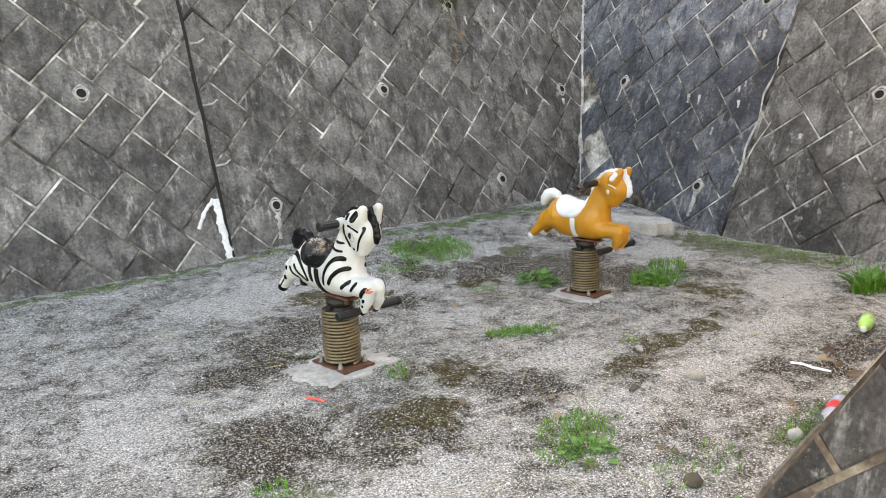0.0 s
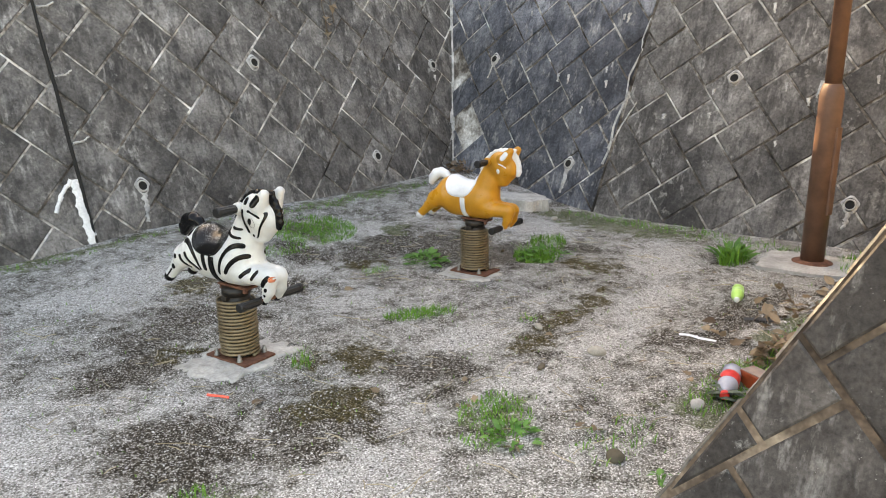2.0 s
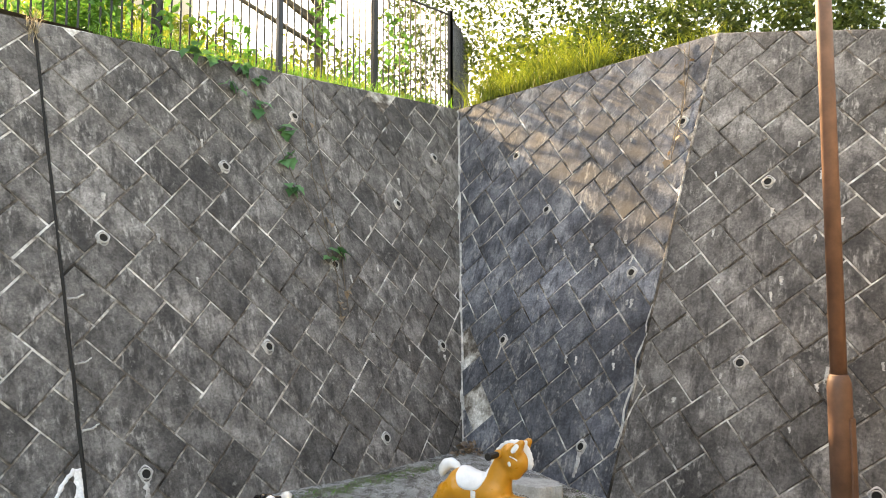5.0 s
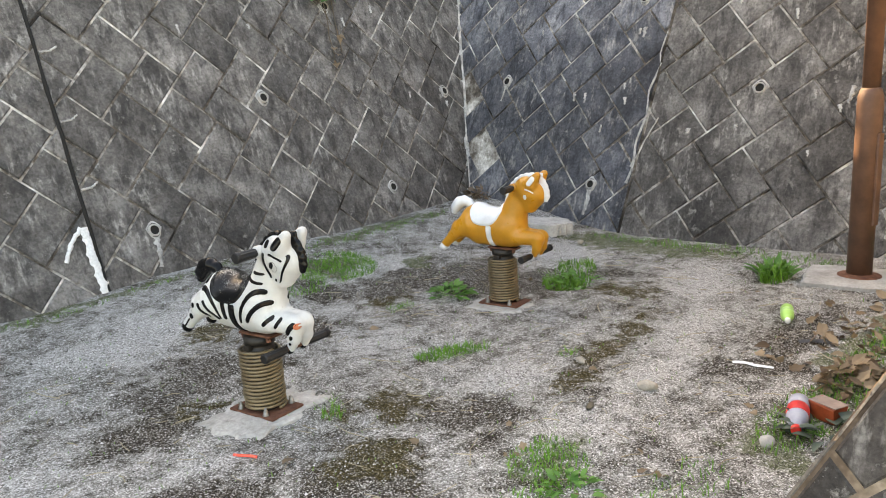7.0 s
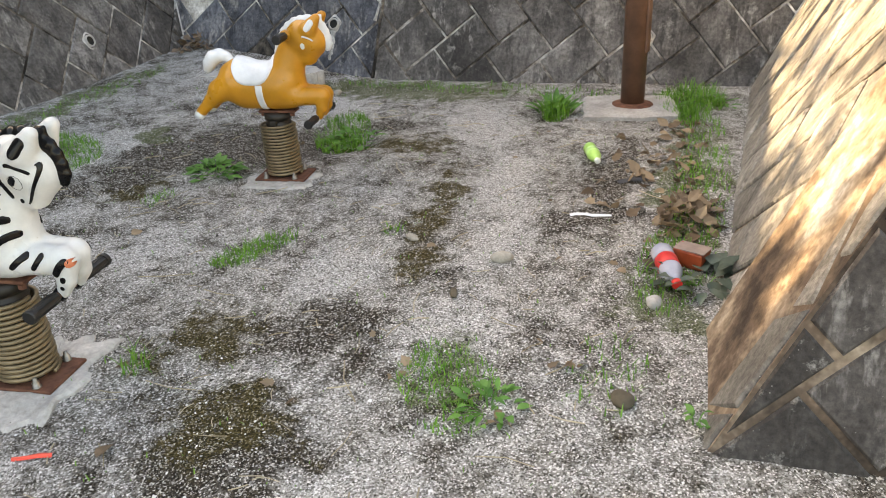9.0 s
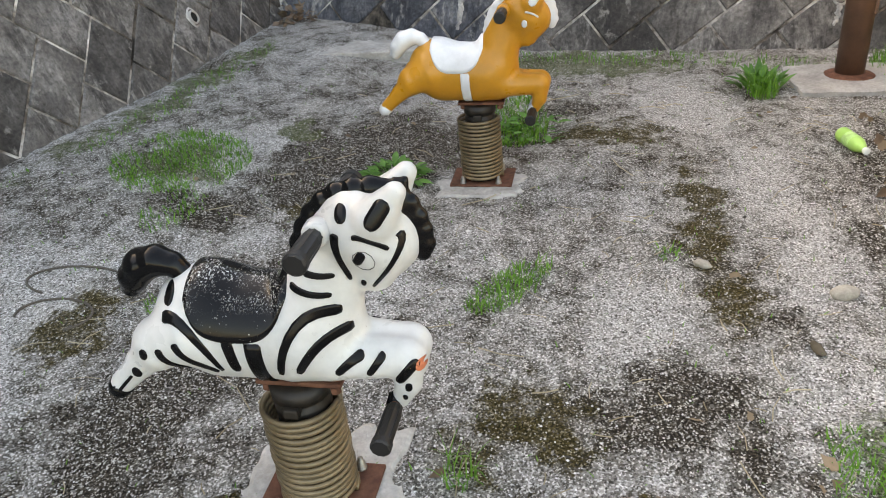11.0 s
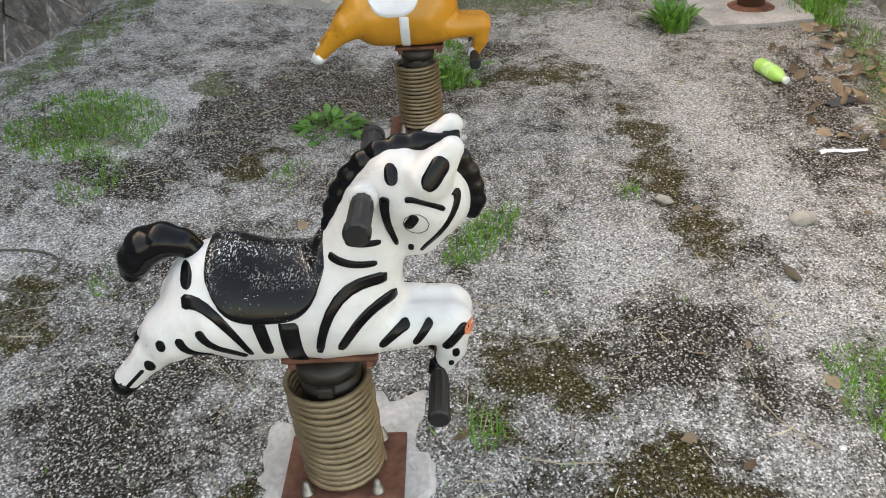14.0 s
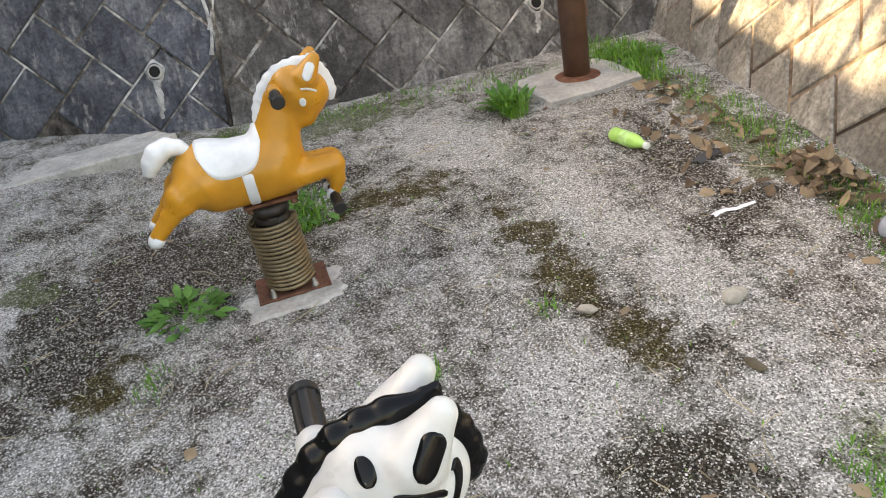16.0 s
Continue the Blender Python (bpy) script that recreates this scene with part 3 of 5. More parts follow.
def rider_body_field(p):
    flat = p * np.array((1.0, 1.12, 1.0))
    d = capsule(flat, (-0.112, 0, 0.389), (0.040, 0, 0.384), 0.095, 0.090)
    d = blend(d, capsule(flat, (-0.148, 0, 0.412), (-0.138, 0, 0.420), 0.080, 0.078), 0.03)
    d = blend(d, capsule(flat, (0.046, 0, 0.378), (0.076, 0, 0.362), 0.084, 0.058), 0.03)
    d = blend(d, capsule(flat, (0.062, 0, 0.432), (0.106, 0, 0.555), 0.074, 0.050), 0.022)
    d = blend(d, capsule(flat, (0.150, 0, 0.580), (0.176, 0, 0.566), 0.067, 0.065), 0.022)
    d = blend(d, capsule(flat, (0.182, 0, 0.556), (0.162, 0, 0.508), 0.056, 0.040), 0.02)
    for s in (-1, 1):
        d = blend(d, capsule(p, (0.085, s * 0.028, 0.350), (0.200, s * 0.020, 0.350), 0.039, 0.034), 0.014)
        d = blend(d, capsule(p, (0.206, s * 0.021, 0.347), (0.205, s * 0.027, 0.304), 0.033, 0.022), 0.01)
        d = blend(d, capsule(p, (0.205, s * 0.028, 0.304), (0.190, s * 0.030, 0.272), 0.022, 0.016), 0.008)
        d = blend(d, capsule(p, (-0.158, s * 0.034, 0.398), (-0.212, s * 0.046, 0.378), 0.064, 0.047), 0.016)
        d = blend(d, capsule(p, (-0.222, s * 0.048, 0.366), (-0.256, s * 0.052, 0.338), 0.040, 0.028), 0.012)
        d = blend(d, capsule(p, (-0.258, s * 0.052, 0.334), (-0.306, s * 0.054, 0.290), 0.025, 0.021), 0.008)
        d = blend(d, capsule(p, (0.186, s * 0.034, 0.610), (0.220, s * 0.037, 0.653), 0.036, 0.017), 0.010)
    return d


def mane_field(p):
    """A ridge with a scalloped rim from the withers over the crown, and a forelock down the face."""
    q = p * np.array((1.0, 1.45, 1.0))
    d = np.full(p.shape[:-1], 9.0)
    path = [(0.052, 0.498), (0.046, 0.522), (0.052, 0.547), (0.063, 0.572), (0.079, 0.596), (0.099, 0.616), (0.122, 0.630), (0.148, 0.637), (0.174, 0.640), (0.200, 0.640)]
    for (x, z), (x2, z2) in zip(path, path[1:]):
        d = np.minimum(d, capsule(q, (x, 0, z), (x2, 0, z2), 0.0235, 0.0175))
    for i in range(4):
        x = 0.178 + 0.014 * i
        d = np.minimum(d, capsule(q, (x, 0, 0.640), (x + 0.006, 0, 0.650 + 0.002 * i), 0.012, 0.008))
    fl = [(0.214, 0.636), (0.229, 0.618), (0.240, 0.596), (0.246, 0.574), (0.248, 0.552), (0.244, 0.535)]
    for (x, z), (x2, z2) in zip(fl, fl[1:]):
        d = np.minimum(d, capsule(q, (x, 0, z), (x2, 0, z2), 0.0185, 0.0135))
    inner = np.minimum(capsule(q, (0.085, 0, 0.51), (0.15, 0, 0.605), 0.028, 0.028), capsule(q, (0.20, 0, 0.61), (0.222, 0, 0.56), 0.028, 0.024))
    return blend(d, inner - 0.003, 0.008)


def tail_field(p):
    pts = [(-0.160, 0.478, 0.016), (-0.185, 0.502, 0.021), (-0.214, 0.508, 0.027), (-0.242, 0.498, 0.030), (-0.262, 0.476, 0.027), (-0.272, 0.456, 0.019)]
    d = np.full(p.shape[:-1], 9.0)
    for (x, z, r), (x2, z2, r2) in zip(pts, pts[1:]):
        d = blend(d, capsule(p, (x, 0, z), (x2, 0, z2), r, r2), 0.004)
    for x, z in ((-0.288, 0.452), (-0.270, 0.443)):
        d = blend(d, capsule(p, (-0.268, 0, 0.468), (x, 0, z), 0.016, 0.006), 0.006)
    return d


from mathutils.bvhtree import BVHTree

BODY_V, BODY_F = skin(rider_body_field(GRID), LO, STEP)
MANE_V, MANE_F = skin(mane_field(GRID), LO, STEP)
TAIL_V, TAIL_F = skin(tail_field(GRID), LO, STEP)
BODY_TREE = BVHTree.FromPolygons([tuple(v) for v in BODY_V], BODY_F)


def raised_grid(rows, out, sink=0.002):
    """A patch that lies on the body: rows of (origin, way) rays; its rim is sunk into the skin."""
    verts, faces = [], []
    nr, nc = len(rows), len(rows[0])
    for i, row in enumerate(rows):
        for j, (o, w) in enumerate(row):
            hit, nrm, _, _ = BODY_TREE.ray_cast(Vector(o), Vector(w))
            if hit is None:
                hit, nrm, _, _ = BODY_TREE.find_nearest(Vector(o) + Vector(w) * 0.2)
            rim = i in (0, nr - 1) or j in (0, nc - 1)
            verts.append(hit + nrm * (-sink if rim else out))
    for i in range(nr - 1):
        for j in range(nc - 1):
            faces.append((i * nc + j, i * nc + j + 1, (i + 1) * nc + j + 1, (i + 1) * nc + j))
    return verts, faces


def marking(name, centre, width, side, mat, parent, out=0.0022, taper=1.0):
    """A painted raised mark along a line of (forward, height) points on one flank."""
    pts = [Vector((a, z)) for a, z in centre]
    if len(pts) == 1:
        pts = [pts[0] - Vector((0, width * 0.12)), pts[0] + Vector((0, width * 0.12))]
    n, rows = 13, []
    for i in range(n):
        t = 0.5 - 0.5 * math.cos(math.pi * i / (n - 1))
        s = t * (len(pts) - 1)
        k = min(int(s), len(pts) - 2)
        if len(pts) == 3:
            p = (1 - t) ** 2 * pts[0] + 2 * t * (1 - t) * (2 * pts[1] - 0.5 * (pts[0] + pts[2])) + t * t * pts[2]
            d = 2 * (1 - t) * ((2 * pts[1] - 0.5 * (pts[0] + pts[2])) - pts[0]) + 2 * t * (pts[2] - (2 * pts[1] - 0.5 * (pts[0] + pts[2])))
        else:
            p, d = pts[k].lerp(pts[k + 1], s - k), pts[k + 1] - pts[k]
        d.normalize()
        e = Vector((-d.y, d.x))
        L = max((pts[-1] - pts[0]).length, 1e-3)
        r = width / 2
        tt = t * (L + 2 * r) - r
        cap = 1.0
        if tt < 0:
            cap = math.sqrt(max(0.0, 1 - (tt / r) ** 2))
        elif tt > L:
            cap = math.sqrt(max(0.0, 1 - ((tt - L) / r) ** 2))
        p = p + d * (tt - t * L)
        w = r * max(cap, 0.04) * (1 - (1 - taper) * t)
        rows.append([((q.x, side * 0.3, q.y), (0, -side, 0)) for q in (p + e * w * f for f in (-1, -0.86, -0.4, 0.4, 0.86, 1))])
    v, f = raised_grid(rows, out)
    return mesh_ob(name, v, f, mat, parent, True)


def saddle_patch(name, a0, a1, low, mat, parent, label, out=0.007):
    rows, n, m = [], 25, 33
    for i in range(n):
        t = i / (n - 1)
        e = 2 * t - 1
        deg = low * (max(0.0, 1 - abs(e) ** 3.2)) ** 0.5 if abs(e) < 1 else 0.0
        deg = max(deg, 30)
        a = a0 + (a1 - a0) * t
        row = []
        for j in range(m):
            w = radians(-deg + 2 * deg * j / (m - 1))
            o = (a, 0.35 * math.sin(w), 0.40 + 0.35 * math.cos(w))
            row.append((o, (0, -math.sin(w), -math.cos(w))))
        rows.append(row)
    v, f = raised_grid(rows, out, 0.003)
    return mesh_ob(name, v, f, mat, parent, True, label)


def strap_patch(a0, a1, mat, parent, side):
    rows = []
    for i in range(7):
        a = a0 + (a1 - a0) * i / 6
        rows.append([((a, side * 0.35 * math.sin(radians(w)), 0.40 + 0.35 * math.cos(radians(w))), (0, -side * math.sin(radians(w)), -math.cos(radians(w)))) for w in range(84, 174, 6)])
    v, f = raised_grid(rows, 0.004)
    return mesh_ob("girth_strap", v, f, mat, parent, True)


def grip(name, a, z, side, inner, outer, r, parent):
    """A ribbed rubber grip on a bar that stands out sideways."""
    prof, n = [], 30
    L = outer - inner
    bm = bmesh.new()
    rings = []
    for h, f in ((0.0, 0.86), (0.02, 1.0), (L - 0.016, 1.0), (L - 0.015, 1.16), (L - 0.003, 1.16), (L, 0.95)):
        ring = []
        for k in range(n):
            w = 2 * math.pi * k / n
            rr = r * f * (1.0 if f > 1.1 else (1.0 + 0.06 * (1 if k % 3 == 0 else -0.6)))
            ring.append(bm.verts.new((a + rr * math.cos(w), side * (inner + h), z + rr * math.sin(w))))
        rings.append(ring)
    for p, q in zip(rings, rings[1:]):
        for k in range(n):
            bm.faces.new((p[k], p[(k + 1) % n], q[(k + 1) % n], q[k]))
    bm.faces.new(rings[0])
    bm.faces.new(rings[-1])
    return part(name, bm, M_RUBBER, parent, "black ribbed rubber grip")


def spring_rider(name, x, y, z, heading, label, coat, trim, seat, strap, hoof):
    m = pose(x, y, z, 0, 0, heading)
    r = thing(name, m, label, "spring rider", "spring riders in the yard")
    mesh_ob("body", BODY_V, BODY_F, coat, r, True)
    mesh_ob("mane", MANE_V, MANE_F, trim, r, True)
    mesh_ob("tail", TAIL_V, TAIL_F, trim, r, True)
    saddle_patch("saddle", -0.149, 0.029, 88, seat, r, "")
    for s in (-1, 1):
        strap_patch(-0.047, -0.014, strap, r, s)
        grip("handle", 0.097, 0.592, s, 0.060, 0.148, 0.0160, r)
        part("handle_socket", socket_ring(0.097, 0.592, s, 0.048, 0.062, 0.022), coat, r, "", True)
        grip("foot_peg", 0.183, 0.268, s, 0.052, 0.150, 0.0150, r)
        # hoof caps
        hv, hf = tube_data([(-0.303, s * 0.054, 0.290), (-0.318, s * 0.054, 0.277), (-0.331, s * 0.054, 0.270)], [0.0215, 0.0215, 0.012], 14)
        mesh_ob("rear_hoof", hv, hf, hoof, r, True)
        hv, hf = tube_data([(0.190, s * 0.030, 0.276), (0.180, s * 0.030, 0.264), (0.166, s * 0.030, 0.268)], [0.0165, 0.0185, 0.012], 12)
        mesh_ob("front_hoof", hv, hf, hoof, r, True)
        marking("ear_lining", [(0.191, 0.620), (0.203, 0.637)], 0.028, s, trim, r, 0.002)
    tube("peg_bar", [(0.183, -0.07, 0.268), (0.183, 0.07, 0.268)], 0.009, M_RUST, r, 10)
    # mounting: plate under the belly, two clamp rings, coil, foot plate and bolts
    part("top_plate", box(-0.070, -0.030, 0.281, 0.086, 0.030, 0.291, 0.004), M_RUST, r, "rusty steel plate under the belly")
    for sx in (-1, 1):
        b = lathe([(0.0, 0.264), (0.010, 0.264), (0.010, 0.276), (0.0, 0.277)], 6)
        bmesh.ops.translate(b, vec=(0.01 + sx * 0.062, -0.020, 0.004), verts=b.verts)
        part("plate_bolt", b, M_RUST, r)
    part("clamp", lathe([(0.030, 0.212), (0.050, 0.213), (0.052, 0.238), (0.046, 0.242), (0.046, 0.250), (0.054, 0.253), (0.055, 0.280), (0.030, 0.281)], 28), M_CLAMP, r, "black grimy clamp on the coil", True)
    b = box(-0.014, -0.064, 0.236, 0.014, -0.040, 0.256, 0.004)
    part("clamp_lug", b, M_CLAMP, r)
    pts, turns, n = [], 16.0, 24
    for i in range(int(turns * n) + 1):
        w = 2 * math.pi * i / n
        f = i / (turns * n)
        rr = 0.0685 + 0.0012 * math.cos(w * 0.25)
        pts.append((rr * math.cos(w) - 0.006 * f, rr * math.sin(w), 0.020 + 0.213 * f))
    tube("spring", pts, 0.0057, M_SPRING, r, 8, "olive-brown rusty coil spring")
    # Near-black filler added so the gaps between the coils look shaded.
    tube("core", [(0, 0, 0.01), (0, 0, 0.205)], 0.050, M_HOLLOW_SHADE, r, 16)
    part("base_plate", box(-0.108, -0.076, 0.003, 0.108, 0.076, 0.012, 0.003), M_RUST, r, "rusty rectangular base plate")
    for sx in (-1, 1):
        for sy in (-1, 1):
            b = lathe([(0.0, 0.012), (0.012, 0.012), (0.012, 0.015), (0.0095, 0.016), (0.0095, 0.027), (0.006, 0.030), (0.0055, 0.038), (0.0, 0.040)], 10)
            bmesh.ops.translate(b, vec=(sx * 0.062, sy * 0.061, 0), verts=b.verts)
            part("bolt", b, M_BOLT, r, "", True)
    return r


def socket_ring(a, z, side, inner, outer, r):
    """The moulded collar from which a handle stands out."""
    bm = lathe([(r * 0.6, inner - 0.02), (r, inner - 0.01), (r * 0.96, outer - 0.006), (r * 0.8, outer), (r * 0.6, outer)], 24)
    bmesh.ops.rotate(bm, cent=(0, 0, 0), matrix=Matrix.Rotation(radians(-90 * side), 3, "X"), verts=bm.verts)
    bmesh.ops.translate(bm, vec=(a, 0, z), verts=bm.verts)
    return bm


HEAD = -90 + 7.7
zebra = spring_rider("zebra_spring_rider", 1.388, 2.90, 0.0, HEAD, "white zebra spring rider with black stripes and rusty coil", M_WHITE, M_BLACK, M_SEAT, M_BLACK, M_BLACK)
pony = spring_rider("pony_spring_rider", 2.892, 2.996, -0.010, HEAD, "orange pony spring rider with white saddle and mane", M_ORANGE, M_PALE, M_PALE, M_PALE, M_PALE)

# (line of (forward, height) points, width at its thick end, how far it thins)
STRIPES = [
    ([(-0.172, 0.445), (-0.132, 0.427), (-0.096, 0.352)], 0.019, 0.5), ([(-0.156, 0.402), (-0.140, 0.373), (-0.108, 0.346)], 0.016, 0.6),
    ([(-0.190, 0.387), (-0.181, 0.366), (-0.160, 0.348)], 0.016, 0.7), ([(-0.073, 0.402), (-0.070, 0.381), (-0.068, 0.356)], 0.021, 0.9),
    ([(0.108, 0.458), (0.046, 0.436), (0.010, 0.352)], 0.022, 0.6), ([(0.118, 0.420), (0.080, 0.404), (0.044, 0.358)], 0.021, 0.7),
    ([(0.136, 0.372), (0.120, 0.362), (0.104, 0.348)], 0.018, 0.8), ([(0.172, 0.370), (0.163, 0.358), (0.153, 0.345)], 0.015, 0.8),
    ([(0.043, 0.494), (0.067, 0.488), (0.100, 0.486)], 0.014, 0.7), ([(0.222, 0.356), (0.211, 0.344), (0.199, 0.328)], 0.019, 0.9),
    ([(0.070, 0.520), (0.088, 0.518), (0.108, 0.518)], 0.013, 0.7)]
SPOTS = [((-0.175, 0.471), 0.021), ((-0.220, 0.382), 0.015), ((-0.252, 0.335), 0.017), ((0.211, 0.312), 0.012), ((0.203, 0.290), 0.009)]
FACE = [([(0.126, 0.586), (0.126, 0.556), (0.134, 0.512)], 0.016, 0.5), ([(0.158, 0.590), (0.179, 0.586), (0.203, 0.572)], 0.010, 0.8), ([(0.222, 0.586), (0.215, 0.556), (0.170, 0.494)], 0.011, 0.5)]
for side in (-1, 1):
    for line, w, thin in STRIPES:
        marking("stripe", line, w, side, M_BLACK, zebra, taper=thin)
    for c, w in SPOTS:
        marking("spot", [c], w, side, M_BLACK, zebra)
    for line, w, thin in FACE:
        marking("face_stripe", line, w, side, M_BLACK, zebra, taper=thin)
    marking("spot", [(0.137, 0.621)], 0.020, side, M_BLACK, zebra)
    marking("eye", [(0.157, 0.549), (0.163, 0.558)], 0.016, side, M_BLACK, zebra)
    for k in range(10):
        a0, a1 = 2 * math.pi * k / 10, 2 * math.pi * (k + 1) / 10
        marking("iris_line", [(0.166 + 0.018 * math.cos(a), 0.549 + 0.018 * math.sin(a)) for a in (a0, a1)], 0.0011, side, M_RUBBER, zebra, 0.0006)
    marking("nostril", [(0.155, 0.500)], 0.009, side, M_BLACK, zebra)
    marking("eye", [(0.163, 0.552)], 0.019, side, M_PALE, pony)
    marking("eyebrow", [(0.168, 0.588), (0.186, 0.584), (0.204, 0.572)], 0.006, side, M_PALE, pony)
marking("sticker", [(0.232, 0.352)], 0.016, -1, M_STICKER, zebra)
marking("hoof_print", [(-0.268, 0.322), (-0.286, 0.304), (-0.300, 0.290)], 0.006, -1, M_BLACK, zebra)


# ---- concrete footings, slab, pole ----
def slab(name, x, y, w, d, h, turn, mat, label, category, lumpy=0.012, uneven=0.003, sink=0.06):
    """A hand-cast concrete pad: ragged outline, uneven worn top, soil showing through where it dips."""
    n = 28
    vs, fs = [], []
    for j in range(n + 1):
        for i in range(n + 1):
            u, v = 2 * i / n - 1, 2 * j / n - 1
            a = math.atan2(v, u)
            k = 1 + (lumpy / (0.5 * min(w, d))) * (noise.noise((x * 7 + math.cos(a) * 2.4, y * 7 + math.sin(a) * 2.4, 2.0)) + 0.4 * noise.noise((math.cos(a) * 7, math.sin(a) * 7, x)))
            cut = 1 - 0.09 * max(0.0, abs(u) + abs(v) - 1.5)
            px, py = u * w / 2 * k * cut, v * d / 2 * k * cut
            z = h + uneven * (noise.noise((px * 9 + x, py * 9, y)) + 0.6 * noise.noise((px * 31, py * 31, x)))
            if i in (0, n) or j in (0, n):
                z -= 0.006
            vs.append((px, py, z))
    for j in range(n):
        for i in range(n):
            q = j * (n + 1) + i
            fs.append((q, q + 1, q + n + 2, q + n + 1))
    rim = [i for i in range(n + 1)] + [(n + 1) * j + n for j in range(1, n + 1)] + [(n + 1) * n + i for i in range(n - 1, -1, -1)] + [(n + 1) * j for j in range(n - 1, 0, -1)]
    b = len(vs)
    vs += [(vs[r][0], vs[r][1], -sink) for r in rim]
    m = len(rim)
    fs += [(rim[(k + 1) % m], rim[k], b + k, b + (k + 1) % m) for k in range(m)]
    fs.append(tuple(range(b + m - 1, b - 1, -1)))
    ob = mesh_ob(name, vs, fs, mat)
    ob.matrix_world = pose(x, y, 0, 0, 0, turn)
    return tagged(ob, label, category)


slab("concrete_footing", 1.365, 2.895, 0.37, 0.30, 0.004, 14, M_PADW, "pale broken concrete footing under the zebra rider", "footing", 0.05, 0.010)
slab("concrete_footing", 2.835, 2.99, 0.19, 0.29, -0.006, 8, M_PADW, "pale concrete footing under the pony rider", "footing", 0.03, 0.008)
slab("concrete_footing", 4.10, 1.71, 0.40, 0.46, 0.028, 10, M_PAD, "square grey concrete footing of the lamp post", "footing")
slab("concrete_slab", 4.23, 3.90, 0.25, 0.74, 0.108, 10, M_PADW, "pale thin concrete slab lying on the soil", "slab", 0.03)


def lamp_post(x, y):
    r = thing("lamp_post", pose(x, y, 0.02), "brown painted steel lamp post on a concrete footing", "lamp post")
    part("lower_shaft", lathe([(0.059, 0.0), (0.059, 0.865), (0.057, 0.895), (0.048, 0.925), (0.0415, 0.935)], 32), M_POLE, r, "", True)
    part("upper_shaft", lathe([(0.0405, 0.93), (0.0395, 3.0), (0.038, 6.0), (0.0, 6.01)], 28), M_POLE, r, "", True)
    part("foot_collar", lathe([(0.060, 0.0), (0.105, 0.0), (0.107, 0.004), (0.100, 0.010), (0.066, 0.018), (0.060, 0.02)], 28), M_RUST, r, "rusty collar", True)
    a = radians(258)
    for nm, r0, z0, z1, w, t in (("hatch", 0.056, 0.27, 0.72, 0.045, 0.010),):
        b = box(-w / 2, -t, z0, w / 2, t, z1, 0.004)
        bmesh.ops.rotate(b, cent=(0, 0, 0), matrix=Matrix.Rotation(a + math.pi / 2, 3, "Z"), verts=b.verts)
        bmesh.ops.translate(b, vec=(r0 * math.cos(a), r0 * math.sin(a), 0), verts=b.verts)
        part(nm, b, M_POLE, r, "service hatch")
    return r


lamp_post(4.125, 1.698)


# ---- fittings of the walls ----
def frame_at(fc, u, z, out=0.0):
    """Axes on a wall face: x along it, y up the slope, z out of it."""
    n = Vector((-fc.back.x, -fc.back.y, fc.b)).normalized()
    xa = Vector((fc.d.x, fc.d.y, 0))
    ya = n.cross(xa)
    m = Matrix((xa, ya, n)).transposed().to_4x4()
    m.translation = fc.at(u, z, out)
    return m


def weep_pipe():
    r = new("weep_pipe")
    part("pipe", lathe([(0.0265, -0.05), (0.0265, 0.020), (0.0285, 0.023), (0.0335, 0.021), (0.036, 0.012), (0.036, -0.05)], 24, True), M_PVC, r, "", True)
    # Shallow near-black disc paints the shade down the pipe.
    part("bore", lathe([(0.0, 0.0135), (0.0268, 0.0135), (0.0268, 0.006), (0.0, 0.006)], 18), M_HOLLOW_SHADE, r, "near-black disc standing for the shade inside the pipe")
    bm = lathe([(0.036, 0.012), (0.043, 0.0105), (0.050, 0.004), (0.054, -0.01)], 22, False, False)
    for v in bm.verts:
        v.co.x *= 1 + 0.12 * math.sin(v.co.y * 90)
        v.co.y *= 1.05 + 0.15 * math.cos(v.co.x * 60)
    part("collar", bm, M_LIME, r, "pale mortar collar", True)
    return tagged(r, "grey plastic weep pipe with pale mortar collar in the wall", "weep pipe", "weep pipes")


HOLES_L = [(2.92, 2.34), (1.94, 1.73), (3.0, 1.03), (2.01, 0.35), (3.88, 0.33), (4.75, 0.98), (4.65, 2.23), (3.68, 2.89), (3.76, 1.64), (5.33, 2.77)]
HOLES_C = [(1.081, 0.306), (0.108, 1.03), (1.232, 1.559), (0.254, 2.15), (1.441, 2.752), (-0.268, 2.725)]
HOLES_D = [(0.802, 0.932), (0.889, 2.175), (1.61, 0.24)]
spots = [(F_LB, x - 1.67, z) for x, z in HOLES_L] + [(F_LA, 1.009 + 3.2, 1.072)] + [(F_C, u, z) for u, z in HOLES_C] + [(F_D, u, z) for u, z in HOLES_D]
first = None
for fc, u, z in spots:
    m = frame_at(fc, u, z)
    if first is None:
        first = weep_pipe()
        first.matrix_world = m
    else:
        copy_thing(first, m)


